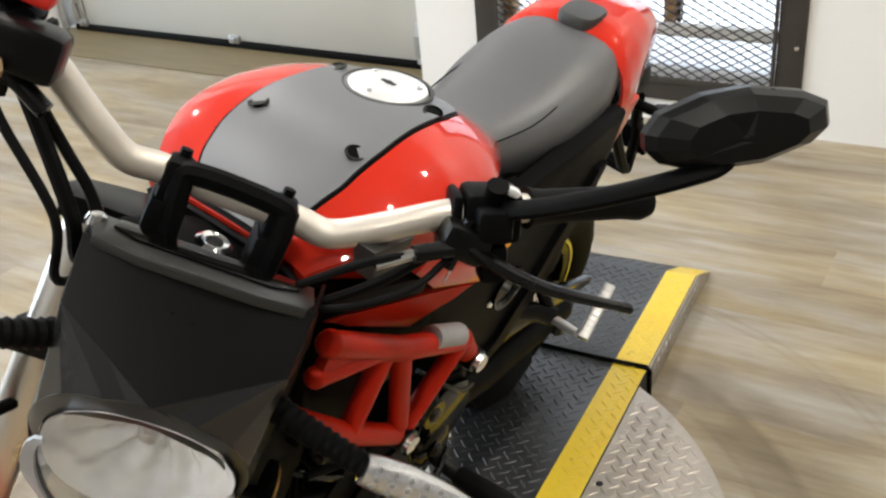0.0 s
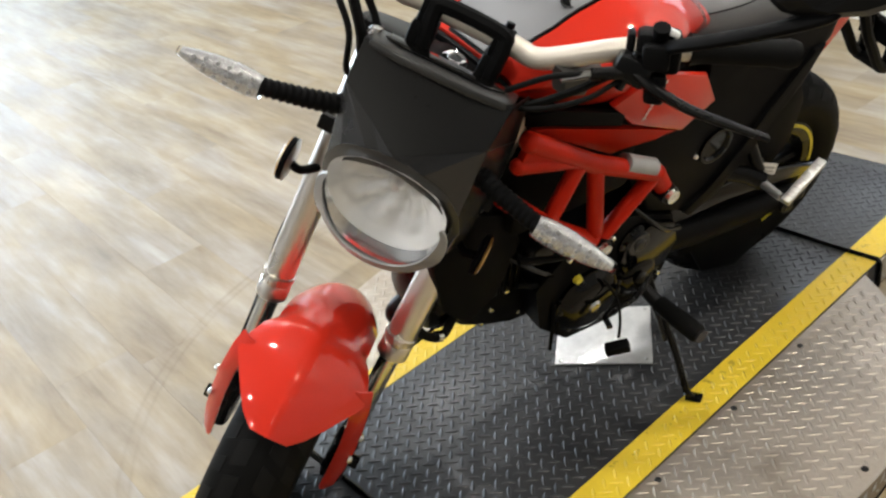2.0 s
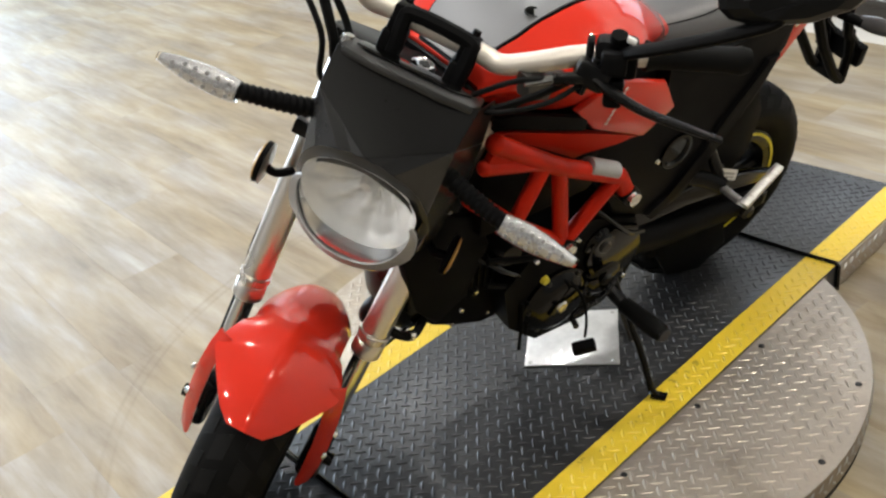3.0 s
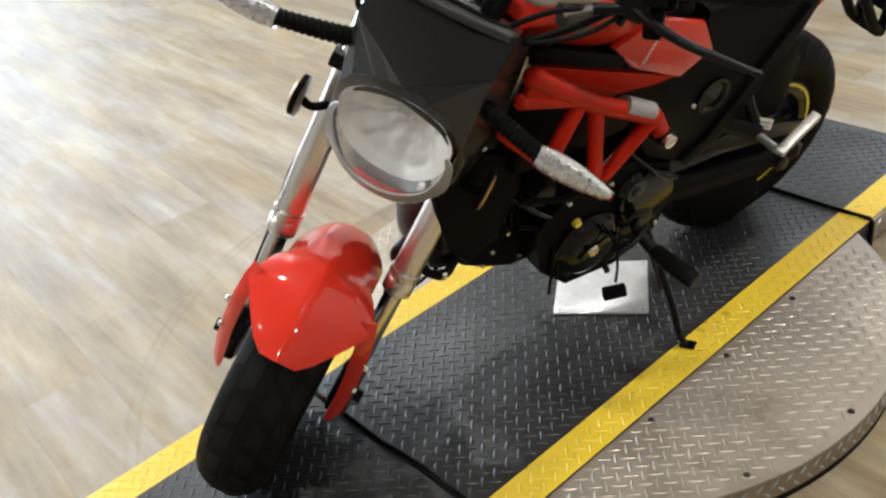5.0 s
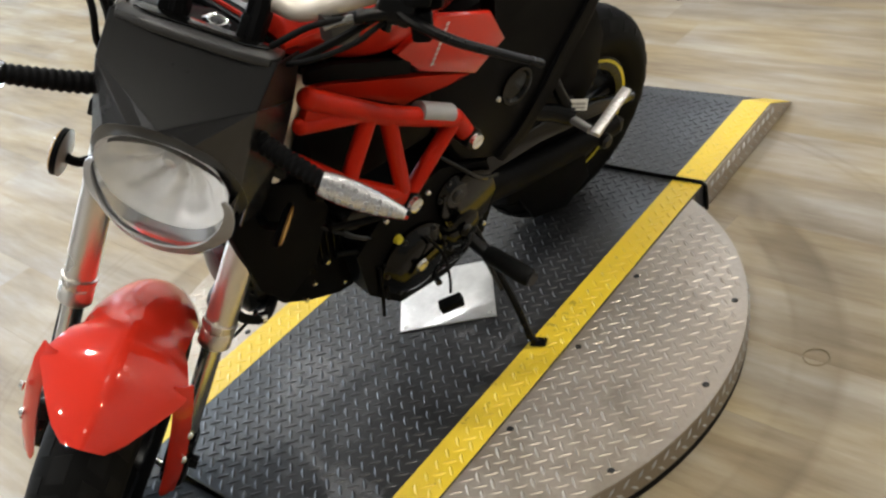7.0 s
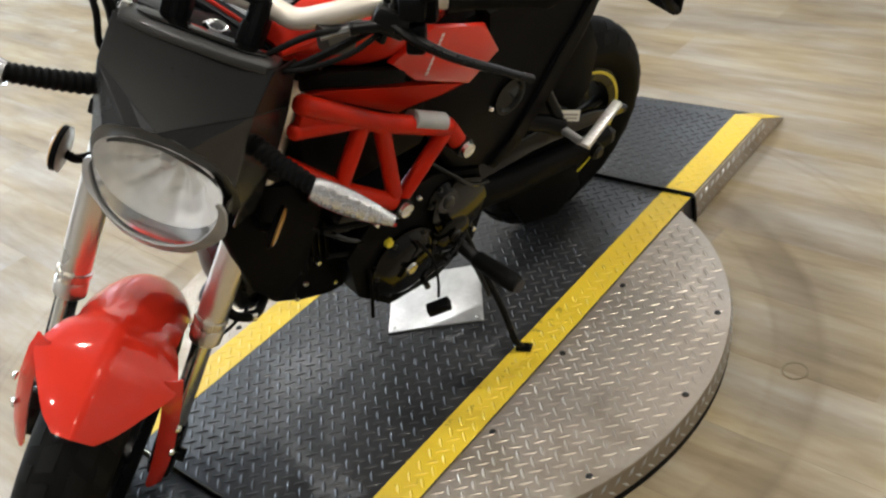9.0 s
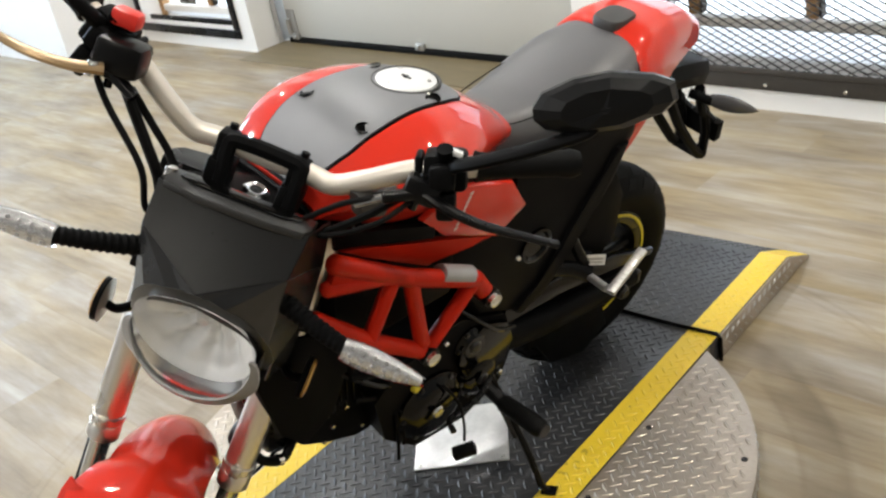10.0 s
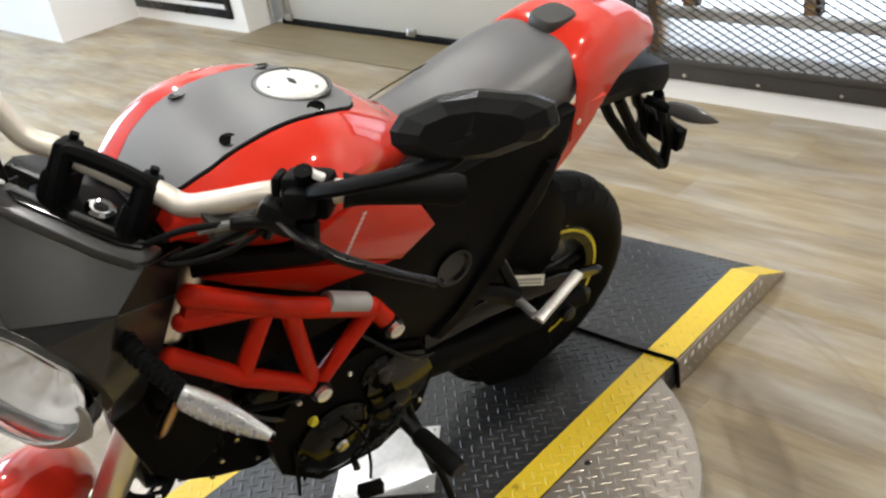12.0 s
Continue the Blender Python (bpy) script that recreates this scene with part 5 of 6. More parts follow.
tk = bpart("fuel_tank", leaned(tank()), M_RED, None, "glossy red fuel tank")


def tank_panel(grow=0.0, lift=0.0035):
    """Top cover that follows the tank, broad in front and narrow behind the cap."""
    rows = []
    for i in range(37):
        y = -0.107 - grow + (0.313 + 2 * grow) * i / 36
        hw = float(np.interp(y, (-0.112, -0.098, -0.07, -0.035, 0.02, 0.08, 0.14, 0.175, 0.195, 0.206), (0.044, 0.058, 0.076, 0.086, 0.087, 0.082, 0.079, 0.070, 0.050, 0.022))) + grow
        w, zt, zb = tank_soft(y)
        row = []
        for j in range(21):
            x = hw * (j / 10 - 1)
            q = min(0.999, abs(x) / w) ** (1 / 0.66)
            z = zb + (zt - zb) * math.sqrt(max(0, 1 - q * q)) ** 0.62
            row.append((x, y, z + lift))
        rows.append(row)
    return thicken(loft(rows, False, False), 0.005)


def tank_nose():
    """Black plate that closes the tank's front, just inside its rim."""
    ring = [tank_skin(-0.112, math.pi * k / 24) for k in range(25)]
    low = tank_soft(-0.112)[2]
    return slab([(x * 0.95, low + (z - low) * 0.88) for x, z in ring], 0.1135, 0.121, 0.002, Matrix(((1, 0, 0, 0), (0, 0, -1, 0), (0, 1, 0, 0), (0, 0, 0, 1))))


bpart("nose_plate", leaned(tank_nose()), M_BLACK, tk, "black plate under the tank's front")
tp = bpart("tank_panel", leaned(tank_panel()), M_GREY, tk, "satin grey tank cover")
bpart("panel_gasket", leaned(tank_panel(0.004, 0.0012)), M_BLACK, tk, "black edge of the tank cover")


def on_tank(x, y):
    w, zt, zb = tank_soft(y)
    q = min(0.999, abs(x) / w) ** (1 / 0.66)
    return zb + (zt - zb) * math.sqrt(1 - q * q) ** 0.62


for x, y in ((0.07, 0.0), (-0.07, 0.0), (0.071, 0.125), (-0.071, 0.125)):
    z = on_tank(x, y) + 0.0042
    bpart("bolt_recess", leaned(lathe([(0.0, -0.004), (0.0075, -0.004), (0.0085, 0.0005), (0.0115, 0.0012), (0.0118, 0.0)], 20, Matrix.Translation((x, y, z)) @ Matrix.Rotation(radians(14 if x > 0 else -14), 4, "Y"))), M_GLOSS, tp, "black bolt recess")
CAP = Matrix.Translation((0.0, 0.132, on_tank(0, 0.132) - 0.0005)) @ Matrix.Rotation(radians(-5), 4, "Y") @ Matrix.Rotation(radians(-8), 4, "X")
bpart("cap_surround", lathe([(0.052, -0.004), (0.0535, 0.0045), (0.0515, 0.0055), (0.0492, 0.004), (0.049, -0.004)], 48, CAP, True), M_INSERT, tk, "dark grey filler surround")
cap = bpart("fuel_cap", lathe([(0, 0.0085), (0.030, 0.0085), (0.040, 0.0075), (0.046, 0.005), (0.048, 0.0), (0.0, 0.0)], 48, CAP), M_CAP, tk, "brushed steel fuel cap")
bm = bmesh.new()
add_box(bm, (-0.010, -0.0028, 0.0085), (0.010, 0.0028, 0.0100), 0.001, CAP)
add_lathe(bm, [(0.0, 0.0104), (0.004, 0.0102), (0.0045, 0.0085), (0, 0.0085)], 16, CAP)
bpart("cap_lock", bm, M_DARK, cap, "dark keyhole cover")
for k in range(3):
    a = 2 * math.pi * k / 3 + 0.6
    bpart("cap_screw", lathe([(0, 0.0098), (0.003, 0.0095), (0.0035, 0.008)], 10, CAP @ Matrix.Translation((0.036 * math.cos(a), 0.036 * math.sin(a), 0))), M_CHROME, cap)


def seat():
    ys = (0.225, 0.26, 0.31, 0.38, 0.46, 0.55, 0.62, 0.66)
    tops = (0.836, 0.828, 0.818, 0.817, 0.828, 0.845, 0.852, 0.846)
    wid = (0.058, 0.066, 0.080, 0.102, 0.124, 0.130, 0.112, 0.085)
    low = (0.765, 0.76, 0.75, 0.742, 0.742, 0.745, 0.765, 0.79)
    rows = []
    for i in range(33):
        y = 0.225 + 0.435 * i / 32
        zt, w, zb = (sum(float(np.interp(y + d, ys, t)) for d in (-0.02, 0, 0.02)) / 3 for t in (tops, wid, low))
        ring = []
        for k in range(32):
            a = 2 * math.pi * k / 32
            c, s = math.cos(a), math.sin(a)
            x = w * math.copysign(abs(c) ** 0.6, c)
            z = zb + (zt - zb) * (abs(s) ** 0.7) if s > 0 else zb + 0.012 * s
            ring.append((x * (1 - 0.10 * max(0, 1 - (z - zb) / max(1e-4, zt - zb))), y, z))
        rows.append(ring)
    return loft(rows)


st = bpart("seat", swung(leaned(seat())), M_SEAT, None, "grey-black vinyl seat with stitched seams")
for s in (-1, 1):
    pts = []
    for k in range(14):
        t = k / 13
        y = 0.245 + 0.30 * t
        x = s * (0.040 + 0.045 * math.sin(math.pi * min(1, t * 0.75 + 0.05)))
        pts.append((x, y, float(np.interp(y, (0.225, 0.26, 0.31, 0.38, 0.46, 0.53, 0.59), (0.836, 0.827, 0.816, 0.816, 0.824, 0.838, 0.848))) - 0.006 - 0.004 * t))
    bpart("seam", swung(leaned(tube(pts, 0.0013, 6))), M_BLACK, st, "dark stitched seam")


def tail():
    """Red tail cover: narrows upwards to the rear and wraps the seat's end."""
    ys = (0.585, 0.61, 0.66, 0.725, 0.80, 0.865, 0.885)
    top = (0.842, 0.853, 0.864, 0.866, 0.846, 0.803, 0.780)
    wid = (0.130, 0.130, 0.120, 0.100, 0.078, 0.058, 0.042)
    low = (0.700, 0.705, 0.730, 0.757, 0.760, 0.755, 0.757)
    rows = []
    for i in range(27):
        y = 0.585 + 0.30 * i / 26
        zt, w, zb = (float(np.interp(y, ys, t)) for t in (top, wid, low))
        ring = []
        for k in range(28):
            a = math.pi * k / 27
            c, s = math.cos(a), math.sin(a)
            ring.append((w * math.copysign(abs(c) ** 0.55, c), y + 0.022 * s * max(0.0, 1 - i / 4), zb + (zt - zb) * abs(s) ** 0.6))
        rows.append(ring)
    return thicken(loft(rows, False, False), 0.004)


tl = bpart("tail_cover", swung(leaned(tail())), M_RED, None, "glossy red tail cover")
bpart("tail_end", swung(slab([(-0.032, 0.742), (0.032, 0.742), (0.042, 0.758), (0.030, 0.776), (-0.030, 0.776), (-0.042, 0.758)], -0.889, -0.879, 0.003, Matrix(((1, 0, 0, 0), (0, 0, -1, 0), (0, 1, 0, 0), (0, 0, 0, 1))))), M_KILL, tl, "dark red tail lamp")
bm = loft([[(0.034 * f * math.copysign(abs(math.cos(a)) ** 0.6, math.cos(a)), 0.648 + 0.036 * f * math.copysign(abs(math.sin(a)) ** 0.6, math.sin(a)), z - 0.06 * 0.0) for a in [2 * math.pi * k / 24 for k in range(24)]] for f, z in ((1.0, 0.850), (1.0, 0.863), (0.92, 0.868), (0.5, 0.869))])
bpart("tail_pad", swung(leaned(bm)), M_INSERT, tl, "grey-black rubber pad")


def tail_flank():
    out = [(0.590, 0.775), (0.668, 0.768), (0.640, 0.725), (0.590, 0.680), (0.538, 0.640), (0.488, 0.615), (0.508, 0.645), (0.545, 0.688), (0.574, 0.735)]
    return slab(out, 0.113, 0.127, 0.005, YZ)


for fl, s in zip(both(tail_flank, lambda n, b, *r: bpart(n, swung(b), *r), "tail_flank", M_RED, tl, "glossy red tail flank"), (1, -1)):
    bpart("bolt", swung(lathe([(0, 0.004), (0.005, 0.0035), (0.007, 0)], 12, Matrix.Translation((0.1275 * s, 0.60, 0.745)) @ Matrix.Rotation(radians(90 * s), 4, "Y"))), M_STEEL, tl)

# tail lamp carrier, plate bracket and rear signals
bm = loft([[(x * w, y, z + dz) for x, dz in ((-1, 0), (-0.8, 0.028), (0.8, 0.028), (1, 0), (0.8, -0.03), (-0.8, -0.03))] for y, z, w in ((0.74, 0.70, 0.07), (0.83, 0.685, 0.066), (0.92, 0.655, 0.055), (0.975, 0.630, 0.038))])
tc_ = bpart("tail_carrier", swung(bm), M_BLACK, None, "black plastic rear carrier")
bm = bmesh.new()
for pts in ([(0.03, 0.83, 0.64), (0.033, 0.90, 0.53), (0.034, 0.995, 0.415), (0.034, 1.03, 0.39)], [(0.034, 1.03, 0.39), (0.034, 1.025, 0.46), (0.034, 0.995, 0.53)], [(0.034, 0.955, 0.60), (0.034, 0.985, 0.53), (0.034, 1.045, 0.475), (0.034, 1.055, 0.45)]):
    add_tube(bm, pts, 0.012, 8)
    add_tube(bm, [(-x, y, z) for x, y, z in pts], 0.012, 8)
add_box(bm, (-0.06, 1.03, 0.435), (0.06, 1.055, 0.485), 0.004)
add_box(bm, (-0.04, 1.01, 0.385), (0.04, 1.04, 0.405), 0.004)
bpart("plate_bracket", swung(bm), M_BLACK, tc_, "black number plate bracket")
for s in (1, -1):
    rs = bpart("rear_signal_stalk", swung(tube([(0.035 * s, 0.915, 0.605), (0.085 * s, 0.93, 0.602)], 0.011, 10)), M_BLACK, tc_, "black signal stalk")
    rows = []
    for k in range(9):
        t = k / 8
        h = 0.019 * math.sin(math.pi * min(1, 0.2 + 0.8 * t)) ** 0.8
        rows.append([(s * (0.078 + 0.105 * t), 0.932 + 0.024 * t + 0.7 * h * math.cos(a), 0.603 + 0.012 * t + h * math.sin(a)) for a in [2 * math.pi * j / 14 for j in range(14)]])
    bpart("rear_signal", swung(loft(rows)), M_SMOKE, rs, "smoked rear turn signal")


# side panels
def red_panel():
    return slab([(0.135, 0.818), (0.245, 0.775), (0.280, 0.712), (0.215, 0.676), (0.10, 0.738), (0.055, 0.79)], 0.118, 0.134, 0.006, YZ)


def low_panel():
    return slab([(-0.09, 0.808), (-0.055, 0.797), (0.001, 0.772), (0.077, 0.738), (0.14, 0.711), (0.215, 0.676), (0.16, 0.682), (0.112, 0.690), (0.07, 0.690), (0.006, 0.738), (-0.056, 0.782)], 0.116, 0.130, 0.005, YZ)


def grey_insert():
    return slab([(-0.084, 0.930), (-0.020, 0.916), (-0.044, 0.878), (-0.080, 0.890)], 0.145, 0.174, 0.004, YZ)


def dark_side():
    out = [(0.255, 0.79), (0.33, 0.762), (0.45, 0.775), (0.575, 0.79), (0.565, 0.72), (0.50, 0.64), (0.46, 0.60), (0.415, 0.53), (0.36, 0.47), (0.30, 0.44), (0.20, 0.49), (0.15, 0.60), (0.10, 0.68), (0.21, 0.672), (0.283, 0.712)]
    return slab(out, 0.085, 0.116, 0.008, YZ)


both(red_panel, bpart, "side_panel", M_RED, None, "glossy red side panel")
both(low_panel, bpart, "tank_skirt", M_RED_FRAME, None, "red skirt below the tank")
bpart("tank_insert", grey_insert(), M_INSERT, None, "grey insert in the tank's flank")
bpart("side_trim", slab([(-0.10, 0.842), (-0.055, 0.830), (0.0, 0.806), (0.085, 0.768), (0.08, 0.744), (0.0, 0.779), (-0.055, 0.804), (-0.10, 0.818)], 0.122, 0.133, 0.003, YZ), M_BLACK, None, "black trim below the tank")
far_cover = mirrored(dark_side())
bmesh.ops.translate(far_cover, vec=(0.03, 0.0, -0.045), verts=far_cover.verts[:])
ds = [bpart("side_cover", dark_side(), M_BLACK, None, "matt black side cover"), bpart("side_cover", far_cover, M_BLACK, None, "matt black side cover")]
for sc, s in zip(ds, (1, -1)):
    bm = slab([(0.285, 0.452), (0.34, 0.478), (0.395, 0.545), (0.44, 0.612), (0.485, 0.66), (0.515, 0.715), (0.545, 0.715), (0.515, 0.645), (0.47, 0.592), (0.425, 0.527), (0.368, 0.458), (0.305, 0.432)], 0.110, 0.124, 0.005, YZ)
    bpart("cover_rib", bm if s > 0 else mirrored(bm), M_BLACK, sc, "raised rear edge of the side cover")
for s in (1,):
    bpart("cover_recess", lathe([(0.0, 0.001), (0.026, 0.001), (0.030, 0.006), (0.036, 0.006), (0.036, 0.0)], 24, Matrix.Translation((0.116 * s, 0.33, 0.585)) @ Matrix.Rotation(radians(90 * s), 4, "Y")), M_GLOSS, ds[0 if s > 0 else 1], "dark round recess")
    bpart("bolt", lathe([(0, 0.004), (0.004, 0.0035), (0.006, 0)], 12, Matrix.Translation((0.1175 * s, 0.288, 0.578)) @ Matrix.Rotation(radians(90 * s), 4, "Y")), M_STEEL, ds[0 if s > 0 else 1])
bm = bmesh.new()
for k in range(9):
    y, z = 0.150 - 0.0038 * k, 0.800 - 0.0068 * k
    add_slab(bm, [(y, z), (y + 0.006, z + 0.0005), (y + 0.0045, z - 0.0045), (y - 0.0015, z - 0.005)], 0.1342, 0.1348, 0, YZ)
bpart("panel_mark", bm, M_PINK, None, "pale lettering strip, unreadable")

# trellis frame
NODES = dict(a=(-0.122, 0.829), a2=(-0.138, 0.793), g=(-0.16, 0.745), n=(-0.024, 0.752), t=(0.006, 0.730), e=(0.140, 0.650), b1=(0.165, 0.606), f=(-0.074, 0.648), f2=(-0.070, 0.655), b2=(0.037, 0.55), b3=(0.030, 0.578))


def fx(y):
    return 0.14 if y > -0.02 else 0.14 + 0.55 * (y + 0.02)


frames = []
for s in (1, -1):
    fr = None
    for p, q, r in (("a", "n", 0.015), ("n", "t", 0.015), ("t", "e", 0.015), ("e", "b1", 0.015), ("a2", "n", 0.012), ("g", "f", 0.014), ("f", "b2", 0.014), ("f2", "n", 0.013), ("b3", "t", 0.013), ("b2", "e", 0.013)):
        (ya, za), (yb, zb) = NODES[p], NODES[q]
        xa, xb = (0.165, 0.165) if s > 0 else (-fx(ya), -fx(yb))
        bm = tube([(xa, ya, za), (xb, yb, zb)], r, 14)
        for xx, yy, zz in ((xa, ya, za), (xb, yb, zb)):
            bmesh.ops.create_uvsphere(bm, u_segments=12, v_segments=8, radius=r * 1.02, matrix=Matrix.Translation((xx, yy, zz)))
        if fr is None:
            fr = bpart("trellis_frame", bm, M_RED_FRAME, None, "red tubular trellis frame")
            frames.append(fr)
        else:
            bpart("frame_tube", bm, M_RED_FRAME, fr)
    bm = slab([(-0.122, 0.836), (-0.06, 0.785), (-0.04, 0.762), (-0.10, 0.785), (-0.138, 0.80)], 0.158, 0.172, 0.003, YZ)
    if s > 0:
        bpart("gusset", bm, M_RED_FRAME, fr, "red gusset plate")
    for y, z in ((0.168, 0.600), (0.038, 0.548)):
        m = Matrix.Translation((s * 0.165, y, z)) @ Matrix.Rotation(radians(90 * s), 4, "Y")
        bpart("mount_boss", lathe([(0.0, -0.03), (0.017, -0.03), (0.017, 0.016), (0.0145, 0.017), (0.0, 0.017)], 20, m), M_SATIN, fr)
        bpart("frame_bolt", lathe([(0.0, 0.026), (0.008, 0.026), (0.0125, 0.024), (0.0135, 0.017), (0, 0.017)], 20, m), M_STEEL, fr, "bright frame bolt")
bm = bmesh.new()
mt = Matrix.Translation((0.165, 0.104, 0.6805)) @ Matrix.Rotation(radians(-31.5), 4, "X")
add_tube(bm, [mt @ Vector((0, -0.046, 0)), mt @ Vector((0, 0.028, 0))], 0.0158, 14)
bpart("frame_label", bm, M_GREYLABEL, frames[0], "grey foil label")


# dark centre of the machine: head, spine, airbox
ab = bpart("airbox", box((-0.085, -0.14, 0.60), (0.085, 0.30, 0.76), 0.02), M_BLACK, None, "black airbox and frame spine")
bpart("steering_head", tube([(-0.013, -0.262, 0.60), (-0.013, -0.21, 0.70), (-0.013, -0.13, 0.85)], 0.036, 16), M_BLACK, ab)
bpart("frame_filler", box((-0.12, -0.10, 0.585), (0.12, 0.14, 0.735), 0.015), M_BLACK, ab)
bpart("battery_box", box((-0.075, 0.20, 0.50), (0.075, 0.52, 0.765), 0.03), M_BLACK, ab)


def shroud():
    return slab([(-0.235, 0.60), (-0.175, 0.665), (-0.09, 0.62), (-0.06, 0.545), (-0.10, 0.44), (-0.16, 0.40), (-0.205, 0.46)], 0.075, 0.10, 0.008, YZ)


both(shroud, bpart, "cooler_shroud", M_BLACK, None, "matt black front shroud")
bm = box((-0.075, -0.20, 0.42), (0.075, -0.165, 0.62), 0.006)
for k in range(12):
    add_box(bm, (-0.07, -0.205, 0.432 + 0.015 * k), (0.07, -0.16, 0.434 + 0.015 * k))
bpart("oil_cooler", bm, M_DARK, None, "dark finned cooler")

# engine
bm = loft([[(x, y, z) for y, z in ((0.30, 0.36), (0.27, 0.45), (0.16, 0.50), (0.04, 0.49), (-0.03, 0.42), (-0.01, 0.31), (0.06, 0.235), (0.18, 0.225), (0.27, 0.27))] for x in (-0.125, -0.115, 0.10, 0.115)])
eng = bpart("engine", bm, M_BLACK, None, "black air-cooled engine")
cyl = bpart("cylinder", loft([[(0.07 * f * math.copysign(abs(math.cos(a)) ** 0.5, math.cos(a)), y, 0.435 + 0.078 * f * math.copysign(abs(math.sin(a)) ** 0.5, math.sin(a))) for a in [2 * math.pi * k / 24 for k in range(24)]] for y, f in ((0.0, 0.9), (-0.14, 0.9), (-0.145, 1.0), (-0.19, 1.0), (-0.208, 0.9), (-0.214, 0.6))]), M_SATIN, eng, "black cylinder and head")
crank = bpart("crankcase_front", slab([(-0.208, 0.48), (-0.175, 0.395), (-0.15, 0.358), (-0.10, 0.325), (-0.04, 0.305), (0.05, 0.288), (0.06, 0.45), (-0.10, 0.52)], -0.068, 0.070, 0.012, YZ), M_BLACK, eng, "black lower engine case")
for y, z in ((-0.165, 0.40), (-0.11, 0.345), (-0.03, 0.328), (-0.06, 0.40), (-0.135, 0.455)):
    bpart("case_bolt", lathe([(0, 0.006), (0.0045, 0.0055), (0.0055, 0.0)], 10, Matrix.Translation((0.0705, y, z)) @ Matrix.Rotation(radians(90), 4, "Y")), M_STEEL if z < 0.42 else M_DARK, crank, "bolt")
for k in range(8):
    y = -0.03 - 0.0135 * k
    bpart("cooling_fin", box((-0.076, y - 0.002, 0.40), (0.076, y + 0.002, 0.512), 0.0015), M_SATIN, cyl)
for y, z, r, d in ((0.09, 0.335, 0.074, 0.030), (0.205, 0.335, 0.050, 0.022), (0.185, 0.430, 0.038, 0.018)):
    m = Matrix.Translation((0.112, y, z)) @ Matrix.Rotation(radians(90), 4, "Y")
    cv = bpart("side_case", lathe([(0, d), (r * 0.62, d), (r * 0.80, d - 0.006), (r * 0.9, d * 0.5), (r, d * 0.35), (r, -0.01), (0, -0.01)], 40, m), M_GLOSS, eng, "glossy black engine case")
    for k in range(6):
        a = 2 * math.pi * k / 6 + 0.4
        bpart("case_bolt", lathe([(0, 0.006), (0.0045, 0.0055), (0.0055, 0.0)], 10, m @ Matrix.Translation((0.91 * r * math.cos(a), 0.91 * r * math.sin(a), d * 0.42))), M_DARK, cv, "bolt")
    bpart("case_plug", lathe([(0, d + 0.005), (0.010, d + 0.004), (0.013, d), (0, d)], 20, m @ Matrix.Translation((0.018 if r > 0.08 else 0, 0, 0))), M_STEEL if r > 0.05 else M_DARK, cv, "bright plug")
m = Matrix.Translation((-0.112, 0.11, 0.35)) @ Matrix.Rotation(radians(-90), 4, "Y")
bpart("clutch_case", lathe([(0, 0.04), (0.06, 0.04), (0.085, 0.03), (0.095, 0.01), (0.095, -0.01), (0, -0.01)], 40, m), M_GLOSS, eng, "glossy black clutch case")
bpart("yellow_cap", lathe([(0, 0.008), (0.007, 0.008), (0.009, 0.0)], 14, Matrix.Translation((0.13, 0.045, 0.425)) @ Matrix.Rotation(radians(90), 4, "Y")), M_RIMYEL, eng, "yellow plastic cap")
for y, z, x in ((-0.19, 0.445, 0.0705), (-0.09, 0.37, 0.0705), (0.01, 0.352, 0.0705), (0.030, 0.470, 0.118), (0.265, 0.300, 0.116), (0.285, 0.375, 0.116), (0.125, 0.470, 0.116), (0.005, 0.300, 0.0705)):
    bpart("case_bolt", lathe([(0, 0.007), (0.004, 0.0065), (0.0055, 0.004), (0.006, 0.0)], 10, Matrix.Translation((x, y, z)) @ Matrix.Rotation(radians(90), 4, "Y")), M_STEEL, eng, "bright bolt head")
bpart("sprocket_cover", slab([(0.155, 0.445), (0.215, 0.468), (0.268, 0.44), (0.288, 0.385), (0.268, 0.335), (0.215, 0.320), (0.168, 0.350), (0.150, 0.40)], 0.114, 0.128, 0.006, YZ), M_GLOSS, eng, "glossy black sprocket cover")
bpart("starter_motor", tube([(0.035, -0.02, 0.505), (0.10, -0.02, 0.505), (0.112, -0.02, 0.505)], [0.030, 0.030, 0.022], 20), M_SATIN, eng, "black starter motor")
for pts, r in (([(0.085, -0.10, 0.535), (0.105, -0.06, 0.50), (0.112, -0.02, 0.46), (0.108, 0.02, 0.43)], 0.0055), ([(0.10, 0.16, 0.52), (0.128, 0.20, 0.48), (0.132, 0.24, 0.44), (0.122, 0.29, 0.41)], 0.0045)):
    bpart("hose", tube(smooth_path(pts, 6), r, 8), M_GLOSS, eng, "thin black hose")
bpart("exhaust_pipe", tube(smooth_path([(-0.03, -0.19, 0.37), (-0.04, -0.215, 0.33), (-0.07, -0.18, 0.27), (-0.09, -0.08, 0.235), (-0.10, 0.10, 0.22), (-0.115, 0.28, 0.27), (-0.14, 0.45, 0.36)], 5), 0.018, 14), M_DARK, None, "dark exhaust pipe")
bpart("muffler", tube([(-0.14, 0.43, 0.35), (-0.145, 0.47, 0.375), (-0.16, 0.72, 0.50), (-0.162, 0.74, 0.51)], [0.025, 0.045, 0.045, 0.03], 20), M_SATIN, None, "black muffler")
bpart("coolant_hose", tube(smooth_path([(0.06, -0.20, 0.50), (0.075, -0.245, 0.47), (0.085, -0.24, 0.42), (0.085, -0.20, 0.385), (0.07, -0.165, 0.40)], 6), 0.008, 10), M_RUBBER, None, "black looped hose")
